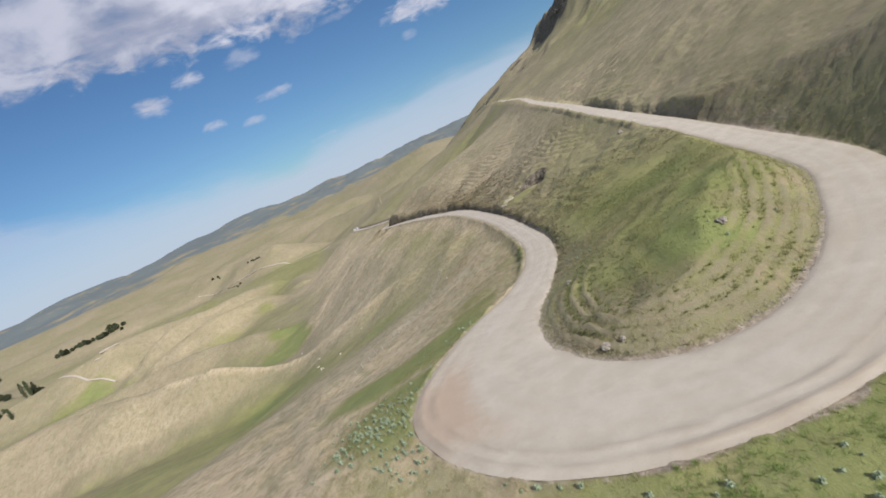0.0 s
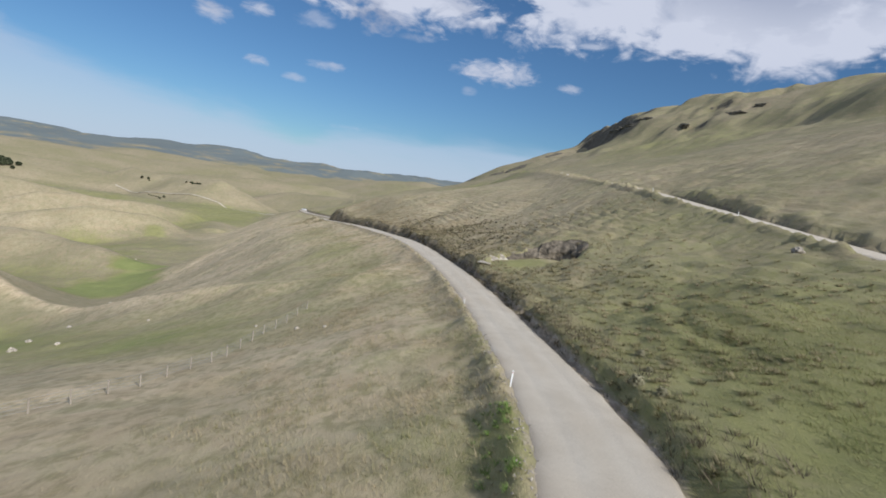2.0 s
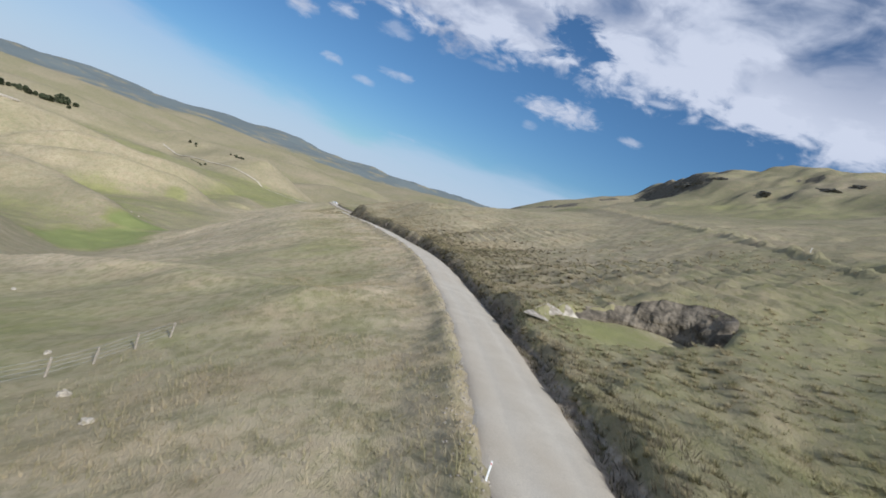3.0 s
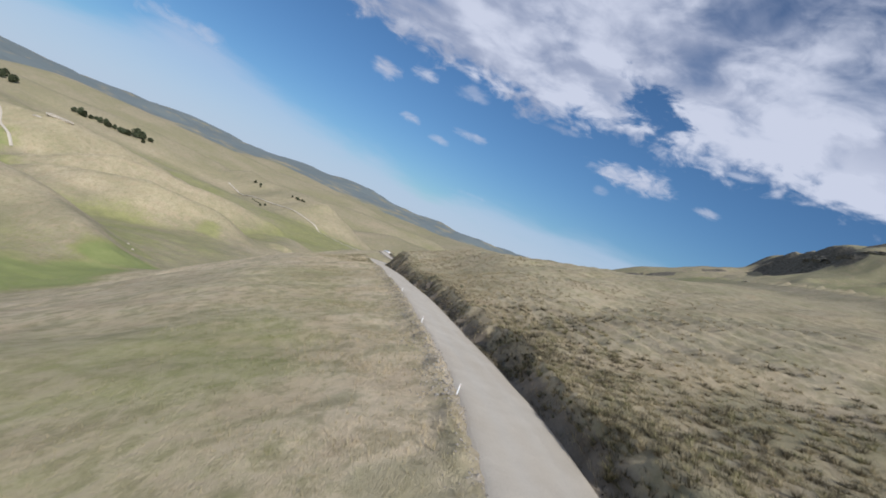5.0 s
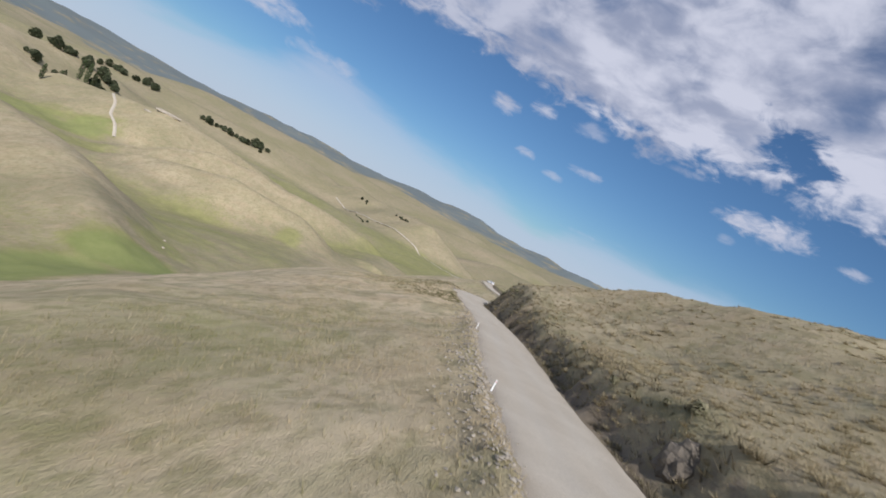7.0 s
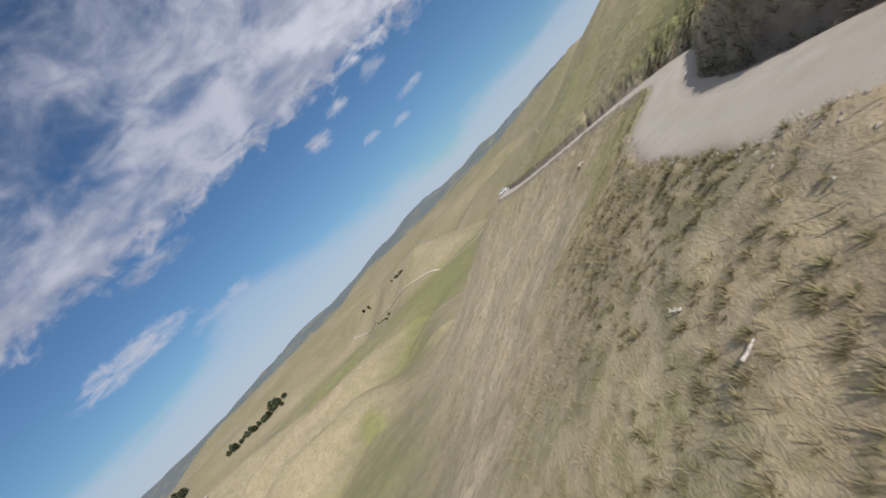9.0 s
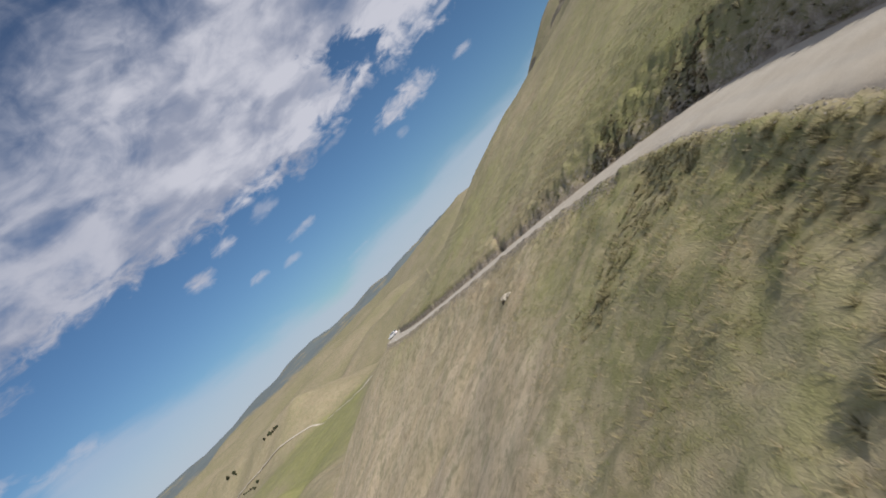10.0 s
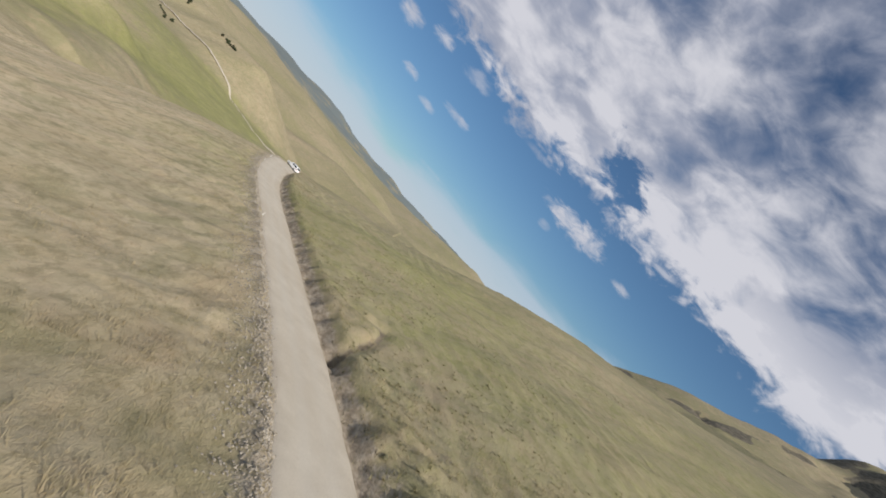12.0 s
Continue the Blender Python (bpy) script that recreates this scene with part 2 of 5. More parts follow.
# centre line: x, y, height, width
LANE = [(133, 620, 70.5, 3.6), (131, 600, 70, 3.8), (125, 540, 68.5, 4), (112, 460, 66.5, 4), (98, 390, 64, 4), (84.5, 301, 60.4, 3.6), (73.5, 240, 56, 3.6),
        (63.6, 178, 51.8, 3.6), (59.5, 150, 49.2, 3.7), (54, 102, 44.3, 4.2), (49.7, 72.5, 41.3, 5), (44.2, 53.5, 40.7, 5.4), (38.2, 43.4, 40.4, 6.2), (31, 34.5, 40.3, 7.4),
        (22, 28.3, 40.2, 8.2), (12.9, 27.5, 40.1, 9.2), (4.2, 32, 40.05, 12), (0, 41, 39.9, 13.4), (3, 51.5, 39.6, 9.2), (9.2, 61, 39, 5.8), (14, 71.5, 38.3, 4.7), (17, 83, 37.6, 4.2),
        (18.4, 95, 36.9, 4), (19.5, 113, 35.9, 3.9), (20, 135, 34.9, 3.9), (19.2, 157, 34, 4.1), (17.9, 178, 33.2, 4.3), (15.2, 197, 32.4, 4.4), (11.6, 213, 31.5, 4.4), (6, 236, 30.3, 4.4),
        (-0.3, 258, 28.9, 4.4), (-5.4, 279, 27.3, 4.5), (-11, 296, 26, 4.6), (-15, 307, 25.2, 4.7), (-16.3, 318, 24.4, 4.7), (-15, 329.5, 23.6, 4.7), (-11.8, 341, 22.7, 4.7), (-8.6, 352, 22, 4.8),
        (-7, 364, 21.1, 5), (-8.2, 377, 20.2, 5), (-11.3, 393, 19.1, 4.9), (-16, 407.5, 18.1, 4.7), (-22, 421.5, 17.2, 4.6), (-29, 438, 16.2, 4.5), (-39, 461, 15, 4.5),
        (-46.5, 485, 13.9, 4.6), (-51.5, 507, 13, 5), (-51.5, 520, 12.5, 5.4), (-45.5, 530, 12.1, 4.8), (-34, 536, 11.7, 4.4)]
# the lane from the top, smoothed, in metres
def smooth_line(points, step=0.8):
    p = np.array(points, float)
    p *= S
    n = len(p)
    out = []
    for i in range(n - 1):
        a, b, c, d = p[max(i - 1, 0)], p[i], p[i + 1], p[min(i + 2, n - 1)]
        k = max(2, int(np.linalg.norm(c[:2] - b[:2]) / step))
        t = np.arange(k)[:, None] / k
        out.append(0.5 * (2 * b + (c - a) * t + (2 * a - 5 * b + 4 * c - d) * t**2 + (3 * b - a - 3 * c + d) * t**3))
    return np.concatenate(out + [p[-1:]])


LINE = smooth_line(LANE)
SPLIT = int(np.argmin(np.hypot(LINE[:, 0] - 0 * S, LINE[:, 1] - 41 * S)))
LOW = LINE[SPLIT:]
LOW = LOW[np.r_[True, np.diff(np.maximum.accumulate(LOW[:, 1])) > 0]]


def road_x(y):
    y = np.asarray(y, float)
    return np.where(y < LOW[0, 1], LOW[0, 0] + (LOW[0, 1] - y) * 0.12, np.interp(y, LOW[:, 1], LOW[:, 0]))


def road_z(y):
    y = np.asarray(y, float)
    z = np.interp(y, LOW[:, 1], LOW[:, 2])
    return np.where(y < LOW[0, 1], LOW[0, 2] + 0.02 * (LOW[0, 1] - y), z)


# ---- plan: the lie of the land ----
class Relief:
    """Heights above the lane over (y along, d across), softened."""

    def __init__(self, ys, ds, table, blur):
        self.y, self.d = np.arange(ys[0], ys[-1] + 1, 6.0), np.arange(ds[0], ds[-1] + 1, 3.0)
        t = np.array([np.interp(self.d, ds, row) for row in table])
        t = np.array([np.interp(self.y, ys, col) for col in t.T]).T
        for _ in range(blur):
            for axis in (0, 1):
                pad = np.pad(t, [(1, 1) if a == axis else (0, 0) for a in (0, 1)], mode="edge")
                t = (np.take(pad, range(t.shape[axis]), axis) + t + np.take(pad, range(2, t.shape[axis] + 2), axis)) / 3
        self.t = t

    def __call__(self, y, d):
        u = np.clip((y - self.y[0]) / 6.0, 0, len(self.y) - 1.001)
        v = np.clip((d - self.d[0]) / 3.0, 0, len(self.d) - 1.001)
        i, j = u.astype(int), v.astype(int)
        a, b = u - i, v - j
        t = self.t
        return (t[i, j] * (1 - a) + t[i + 1, j] * a) * (1 - b) + (t[i, j + 1] * (1 - a) + t[i + 1, j + 1] * a) * b


UP = Relief([-60, 70, 150, 240, 330, 420, 480, 540, 600, 680, 860], [0, 6, 15, 40, 70, 110, 180, 262, 282, 340, 480],
            [[0.2, 0.6, 2, 5, 16, 36, 66, 98, 106, 122, 126], [0.2, 0.7, 2.4, 6.2, 18, 38, 68, 99, 108, 124, 128], [0.4, 1.5, 5.2, 15, 28, 45, 75, 102, 112, 128, 130],
             [1.2, 2.7, 5.5, 14, 26, 40, 62, 92, 108, 140, 144], [1.3, 3.0, 6, 14, 25, 38, 56, 88, 108, 146, 150], [0.8, 2.0, 4.8, 12, 22, 37, 62, 97, 112, 147, 150],
             [0.8, 2.0, 4.8, 12, 21.5, 35.5, 60, 97, 113, 147, 150], [0.8, 2.0, 4.8, 12, 21, 34, 58, 96, 122, 148, 150], [0.6, 1.6, 4.2, 10.5, 19, 32, 58, 98, 136, 148, 150],
             [0, 1, 3, 8, 16, 31, 74, 104, 124, 136, 140], [-8, -7, -5, 0, 6, 14, 28, 42, 52, 60, 60]], 2)
DOWN = Relief([-60, 60, 95, 130, 175, 215, 260, 330, 385, 440, 500, 600, 760], [-220, -150, -110, -80, -60, -40, -25, -14, 0],
              [[-34, -26, -18, -13, -9.5, -6.5, -4.5, -3, 0.3], [-30, -20, -13, -9, -6.5, -4.5, -3, -1.5, 0.3], [-38, -30, -22, -14, -9.5, -8, -6, -3.5, 0.3],
               [-42, -38, -31, -24, -19, -13.5, -9.6, -5, 0.5], [-43, -41, -36, -28, -22, -16, -10, -5, 0.7], [-42, -42, -38, -31, -25, -16.5, -8.5, -4.2, 0.9],
               [-40, -42, -43, -39, -30, -16.5, -7.4, -3.8, 1],
               [-38, -39, -40, -37, -29, -16, -7.4, -3.6, 1], [-34, -36, -36, -32, -25, -15, -8, -4, 0.8], [-32, -34, -33, -29, -22, -13.5, -8, -4.2, 0.8],
               [-33, -35, -35, -33, -27, -17, -9, -4, 0.8], [-32, -33, -33, -31, -26, -17, -9, -4, 0.8], [-35, -33, -31, -27, -24, -18, -12, -8, -2]], 2)


def fbm(x, y, size, octaves, seed, gain=0.5):
    """Smooth value noise over the plane, about -1 to 1."""
    out, amp, total = np.zeros_like(x), 1.0, 0.0
    for o in range(octaves):
        rng = np.random.RandomState(seed + o)
        grid = rng.rand(256, 256)
        u, v = x / size + 37.7 + 11.3 * o, y / size + 91.1 + 5.1 * o
        i, j = np.floor(u).astype(int), np.floor(v).astype(int)
        a, b = u - i, v - j
        a, b = a * a * a * (a * (a * 6 - 15) + 10), b * b * b * (b * (b * 6 - 15) + 10)
        g = lambda p, q: grid[p % 256, q % 256]
        val = (g(i, j) * (1 - a) + g(i + 1, j) * a) * (1 - b) + (g(i, j + 1) * (1 - a) + g(i + 1, j + 1) * a) * b
        out += amp * (val * 2 - 1)
        total += amp
        amp *= gain
        size /= 2.03
    return out / total


def step(x, lo, hi):
    t = np.clip((x - lo) / (hi - lo), 0, 1)
    return t * t * (3 - 2 * t)


# spurs and knolls of the valley: side slope, roundness of the crest, then x, y, height along the crest
SPURS = [(0.5, 6, (-97, 335, -9), (-130, 352, -6.5), (-170, 372, -5), (-213, 392, -7), (-270, 405, -10), (-340, 400, -13)),
         (0.55, 5, (-118, 472, -12), (-137, 508, -9), (-176, 519, -6), (-214, 508, -3), (-240, 498, -9), (-262, 490, -16)),
         (0.6, 5, (-300, 512, -18), (-286, 530, -8), (-271, 542, -2), (-250, 565, 0), (-215, 600, -4), (-180, 640, -12)),
         (0.5, 8, (-455, 560, -8), (-405, 560, -1), (-375, 562, 2), (-345, 572, 7), (-310, 590, 3), (-285, 618, -4), (-262, 660, -14)),
         (0.5, 6, (-175, 905, -14), (-200, 885, 4), (-222, 880, 14), (-262, 905, 12), (-320, 960, 8), (-400, 1010, 12)),
         (0.30, 12, (-560, 520, 4), (-600, 600, 2), (-640, 700, 6)),
         (0.40, 8, (-48, 485, 11.5), (-80, 520, 4), (-112, 560, -5), (-140, 600, -12)),
         (0.42, 8, (-20, 600, 14), (-60, 640, 6), (-95, 700, -3), (-120, 760, -10)),
         (0.30, 9, (60, 760, 30), (0, 800, 14), (-50, 860, 2), (-90, 930, -10)),
         (0.28, 12, (120, 980, 30), (30, 1010, 16), (-60, 1070, 6), (-150, 1130, 2)),
         (0.26, 14, (-120, 1300, 18), (-280, 1260, 14), (-420, 1230, 2)),
         (0.22, 20, (-480, 1010, 4), (-560, 960, 12), (-680, 900, 10), (-820, 880, 16)),
         (0.22, 20, (-330, 1420, 30), (-520, 1390, 24), (-760, 1330, 32), (-1000, 1250, 36)),
         (0.20, 30, (120, 1500, 60), (-120, 1620, 34), (-380, 1720, 30), (-700, 1750, 44)),
         (0.5, 5, (-70, 212, 6), (-82, 218, 7), (-107, 230, 9.5), (-140, 243, 11), (-180, 255, 13), (-260, 270, 12))]


def spurs(x, y, floor):
    """The valley's floor with its spurs standing on it, softly joined."""
    u, v = x + 7 * fbm(x, y, 55, 3, 31), y + 7 * fbm(x, y, 55, 3, 32)
    soft = 1.6
    total = np.exp(np.clip(floor / soft, -60, 60))
    for slope, rim, *line in SPURS:
        best = np.full_like(x, -99.0)
        for (ax, ay, az), (bx, by, bz) in zip(line, line[1:]):
            ux, uy = bx - ax, by - ay
            t = np.clip(((u - ax) * ux + (v - ay) * uy) / (ux * ux + uy * uy), 0, 1)
            r = np.hypot(u - ax - t * ux, v - ay - t * uy)
            best = np.maximum(best, az + (bz - az) * t - slope * (np.sqrt(r * r + rim * rim) - rim))
        total = total + np.exp(np.clip(best / soft, -60, 60))
    return soft * np.log(total)


# a narrow crest that leaves the road's slope: x, y along it
CREST = [(6, 152), (-15.7, 181), (-34, 191), (-58, 205), (-88, 222), (-130, 240)]


def crest(x, y, wobble=0.0):
    """Distance to the narrow crest."""
    out = np.full_like(x, 1e3)
    u = x + wobble * fbm(x, y, 30, 2, 31)
    for (ax, ay), (bx, by) in zip(CREST, CREST[1:]):
        ux, uy = bx - ax, by - ay
        t = np.clip(((u - ax) * ux + (y - ay) * uy) / (ux * ux + uy * uy), 0, 1)
        out = np.minimum(out, np.hypot(u - ax - t * ux, y - ay - t * uy))
    return out


# old wheel furrows: x, y along each
FURROWS = [[(-10, 34), (-15, 46), (-22, 66), (-28.5, 84), (-36, 104), (-42.3, 121), (-50, 140)], [(-17, 40), (-24, 58), (-30, 76), (-40, 98), (-49, 116), (-58, 134)]]


def furrow(x, y):
    out = np.zeros_like(x)
    for line in FURROWS:
        for (ax, ay), (bx, by) in zip(line, line[1:]):
            ux, uy = bx - ax, by - ay
            t = np.clip(((x - ax) * ux + (y - ay) * uy) / (ux * ux + uy * uy), 0, 1)
            r = np.hypot(x - ax - t * ux, y - ay - t * uy)
            out = np.maximum(out, np.exp(-(r / 0.8) ** 2))
    return out


def land(x, y, want=""):
    """Height of the natural ground, before the lanes are cut, or its rise over the valley floor."""
    d = x - road_x(y)
    z0 = road_z(y)
    right = z0 + UP(y, np.clip(d, 0, 480))
    left = z0 + DOWN(y, np.clip(d, -220, 0))
    near = np.where(d > 0, right, left)
    away = np.hypot(x, y)
    floor = -15 - 14 * step(-x, 110, 250) * step(y, 780, 620) * step(y, 150, 320) - 15 * step(y, 720, 980) + 12 * step(-x, 420, 800)
    floor = floor + 26 * step(y, 255, 110)
    floor = floor + (2.5 + 12 * step(away, 700, 1300)) * fbm(x, y, 190, 4, 5) + 30 * step(away, 1300, 2300) * fbm(x, y, 700, 4, 17)
    reg = spurs(x, y, floor)
    if want == "rise":
        return (reg - floor) * step(-d, 60, 95)
    far = np.clip((np.hypot(x + 400, y) - 2200) / 2300, 0, 1)
    spine = 2.2 * np.exp(-(crest(x, y, 3.0) / 7.0) ** 1.25)
    reg = reg + far * (92 + 38 * step(x, -2700, -1500) + 85 * fbm(x, y, 600, 4, 29))
    w = np.maximum(step(-d, 66, 120), step(y, 560, 900) * step(d, 60, -40))
    w = np.maximum(w, step(y, 760, 1150))
    w = np.maximum(w, step(d, 480, 900) * 0.6)
    z = near * (1 - w) + reg * w + spine
    # shallow runnels down the slope, the raised bend
    runnel = 1 - 2.4 * np.abs(fbm(x * 1.0 + 0.45 * y, y * 0.8 - 0.3 * x, 70, 2, 35))
    z = z + 0.8 * runnel * step(-d, 70, 110) * step(away, 1500, 900)
    z = z + (2.6 * np.exp(-((y - 318) / 14) ** 2) + 0.4 * np.exp(-((y - 392) / 26) ** 2)) * np.exp(-((d - 9) / 11) ** 2)
    z = z + 4.2 * np.exp(-((y - 303) / 40) ** 2) * step(d, 9, 24) * step(d, 75, 40) + 3.5 * np.exp(-((y - 535) / 50) ** 2) * np.exp(-((d - 72) / 30) ** 2)
    # lumps, sheep tracks along the slope
    away = np.minimum(1, np.abs(d) / 12)
    z = z + 1.5 * away * fbm(x, y, 34, 3, 41)
    lump = fbm(x, y, 3.4, 3, 43)
    z = z + np.minimum(1, np.abs(d) / 5) * (0.30 * fbm(x, y, 7.5, 2, 45) + np.where(d > 0, 0.28 - 0.16 * step(y, 120, 90) - 0.16 * step(y, 185, 225), 0.13) * lump)
    rough = step(d, 2.5, 7) * step(d, 70, 30) * (1 - np.exp(-((y - 390) / 45.0) ** 2)) * (0.45 + 0.55 * step(fbm(x, y, 30, 2, 49), -0.3, 0.3))
    z = z + rough * (0.22 + 0.68 * step(y, 215, 165) - 0.85 * step(y, 105, 80)) * (np.abs(fbm(1.15 * x + 0.2 * y, 0.5 * y, 3.4, 3, 48)) - 0.25)
    # shoulder below the hairpin, old wheel furrows down the slope
    z = z + 0.6 * np.exp(-((x + 10) ** 2 + (y - 44) ** 2) / 9.0**2)
    z = z - 0.35 * furrow(x, y)
    # raised rim behind the rocky hollow
    z = z + 0.8 * np.exp(-((x - 38.5) ** 2 + (y - 151) ** 2) / 7.0**2) + 0.9 * np.exp(-((x - 26) ** 2 + (y - 150) ** 2) / 5.0**2)
    tread = np.sin(6.283 * (z / 0.8 + 1.1 * fbm(x, y, 16, 3, 47)))
    z = z + (0.10 + 0.19 * step(y, 125, 160) * step(y, 262, 215)) * tread * step(d, 5, 12) * step(fbm(x, y, 26, 2, 51), -0.5, 0.2) * step(d, 200, 110)
    # broken rock along the high ridge
    crag = step(d, 190, 250) * step(d, 420, 340) * step(y, 800, 690)
    ledge = np.tanh(5.5 * (fbm(x, y, 62, 4, 53, 0.55) - 0.08)) + 0.6 * np.tanh(7 * (fbm(x + 0.4 * y, y, 40, 3, 54, 0.5) + 0.12))
    return z + crag * ((1.4 + 1.2 * step(y, 380, 480)) * ledge + 1.6 * fbm(x, y, 22, 3, 55, 0.6))


# hollows bitten into the slope: x, y, floor, floor's rise to the right, radius across, radius along, turn
BITES = [(31.8, 143.2, 38.8, 0.11, 7.4, 5.0, 12)]


def bitten(x, y, z):
    cut = np.zeros_like(z)
    for bx, by, bz, tilt, ra, rb, turn in BITES:
        c, s = math.cos(radians(turn)), math.sin(radians(turn))
        u, v = ((x - bx) * c + (y - by) * s) / ra, (-(x - bx) * s + (y - by) * c) / rb
        r = np.sqrt(u * u + v * v) + 0.16 * fbm(x, y, 2.6, 3, 57)
        wall = bz + tilt * (x - bx) + 0.25 * fbm(x, y, 4, 2, 58) + np.clip(r - 0.95, 0, None) * min(ra, rb) * 5.5
        cut = np.maximum(cut, np.clip(z - wall, 0, None) * (r < 1.6))
        z = np.where(r < 1.6, np.minimum(z, wall), z)
    return z, cut


# a slip scar in the turf above the lane
SCAR = [(-18.8, 442.6), (-16.2, 441.2), (-13.5, 441.2), (-13.7, 438), (-14.6, 434), (-15.3, 429.5)]


def scar(x, y):
    """1 in the torn line of the scar, 0 away from it."""
    out = np.full_like(x, 9.0)
    for (ax, ay), (bx, by) in zip(SCAR, SCAR[1:]):
        t = np.clip(((x - ax) * (bx - ax) + (y - ay) * (by - ay)) / ((bx - ax) ** 2 + (by - ay) ** 2), 0, 1)
        out = np.minimum(out, np.hypot(x - ax - t * (bx - ax), y - ay - t * (by - ay)))
    return np.exp(-((out + 0.2 * fbm(x, y, 1.5, 2, 69)) / 0.5) ** 2)


def near_lane(x, y):
    """Distance to the lane's edge, the lane's height, and the side (+1 uphill of the lower lane)."""
    dist, height, half = np.full(x.shape, 1e3), np.zeros_like(x), np.zeros_like(x)
    box = (x > -120) & (x < 160) & (y > -10) & (y < 860)
    idx = np.nonzero(box)[0]
    L = LINE[::2]
    for k in range(0, len(idx), 4000):
        part = idx[k:k + 4000]
        q = (x[part][:, None] - L[None, :, 0]) ** 2 + (y[part][:, None] - L[None, :, 1]) ** 2
        n = q.argmin(1)
        dist[part], height[part], half[part] = np.sqrt(q[np.arange(len(part)), n]), L[n, 2], L[n, 3] / 2
    return dist - half, height


def ground(x, y):
    z, bite = bitten(x, y, land(x, y))
    e, h = near_lane(x, y)
    rough = 0.45 * fbm(x, y, 1.8, 3, 61)
    mossy = np.exp(-((y - 392) / 38) ** 2)
    scallop = (0.8 + 0.6 * mossy) * (1 - 0.8 * step(y, 392, 410)) * np.clip(fbm(x, y, 5.0, 2, 63) + 0.3, 0, 1) + rough
    inner = step(y, 100, 76) * (y > 28) * step(x, 46, 38) * (x > road_x(y))
    cut = h - 0.12 + np.clip(e - 0.55 - scallop * (1 - inner), 0, None) * ((2.1 - 1.45 * mossy) * (1 - inner) + 0.35 * inner)
    upper = step(y, 115, 85) * step(x, 33, 40) * (y > 20)
    cut = np.where(upper > 0, cut * (1 - upper) + (h - 0.12 + np.clip(e - 0.55, 0, None) * 0.75) * upper, cut)
    # rounded grassy buttresses with creases between them
    puff = np.abs(fbm(x, y, 1.9, 2, 67)) + (0.45 + 0.08 * mossy) * np.abs(fbm(x, y, 1.0, 2, 68))
    cut = cut + (0.35 + 0.6 * mossy) * (1 - 0.7 * inner) * (puff - 0.4) * step(e, 0.5, 1.6)
    lobe = np.abs(np.sin(1.15 * (y + 0.35 * (x - road_x(y))) + 3.0 * fbm(x, y, 9.0, 2, 66))) ** 0.6 - 0.6
    z = z + (0.9 * (puff - 0.4) + 0.75 * lobe) * mossy * step(e, 0.8, 2.2) * step(e, 7.5, 3.5) * (x > road_x(y))
    z = z + 0.35 * (puff - 0.4) * step(e, 0.5, 1.2) * step(e, 14, 7) * (x < road_x(y)) * step(y, 280, 300)
    fill = h - 0.12 - np.clip(e - 0.7 + rough, 0, None) * (0.8 - 0.25 * step(y, 60, 110))
    shelf = step(np.hypot(x - 22, y - 52), 19, 21) * step(y, 48, 40) * step(e, 16, 5)
    cutting = np.clip(z - cut, 0, None)
    low_bank = (z < h) & (e > 0) | (shelf > 0.5)
    out = np.clip(z, fill, cut)
    out = out * (1 - shelf) + (h - 0.25 - 0.06 * np.clip(e, 0, 30) + 0.25 * rough) * shelf
    berm = 0.30 * np.exp(-((e - 0.8) / 0.5) ** 2) * np.clip(0.6 + fbm(x, y, 1.8, 2, 65), 0, None)
    berm = berm * (1 + 1.7 * step(y, 85, 105) * step(x - road_x(y), 22, 28) * (e < 3))
    return out + berm * low_bank - 0.5 * scar(x, y), e, cutting, bite


def spaced(inner_lo, inner_hi, gap, lo, hi, grow, most=1e9, reach=0.0):
    """Even steps inside, growing outwards; within reach they stay under most."""
    mid = list(np.arange(inner_lo, inner_hi, gap))
    for way, end in ((1, hi), (-1, lo)):
        g, v = gap, mid[-1] if way > 0 else inner_lo
        while v * way < end * way:
            g = min(g * grow, most) if abs(v) < reach else g * (grow + 0.02 * (reach > 0))
            v += way * g
            mid.insert(len(mid) if way > 0 else 0, v)
    return np.array(mid)


def sheet(name, xs, ys, zs, material, attrs=(), smooth=True):
    """A grid of ny x nx points as one mesh."""
    ny, nx = xs.shape
    me = bpy.data.meshes.new(name)
    co = np.stack([xs, ys, zs], -1).reshape(-1, 3)
    i = np.arange(ny * nx).reshape(ny, nx)
    quads = np.stack([i[:-1, :-1], i[:-1, 1:], i[1:, 1:], i[1:, :-1]], -1).reshape(-1, 4)
    me.vertices.add(len(co))
    me.vertices.foreach_set("co", co.ravel())
    me.loops.add(quads.size)
    me.loops.foreach_set("vertex_index", quads.ravel())
    me.polygons.add(len(quads))
    me.polygons.foreach_set("loop_start", np.arange(0, quads.size, 4))
    me.update(calc_edges=True)
    me.polygons.foreach_set("use_smooth", np.full(len(quads), smooth))
    for key, value in attrs:
        a = me.attributes.new(key, "FLOAT", "POINT")
        a.data.foreach_set("value", value.ravel().astype(np.float32))
    me.materials.append(material)
    return new(name, me)


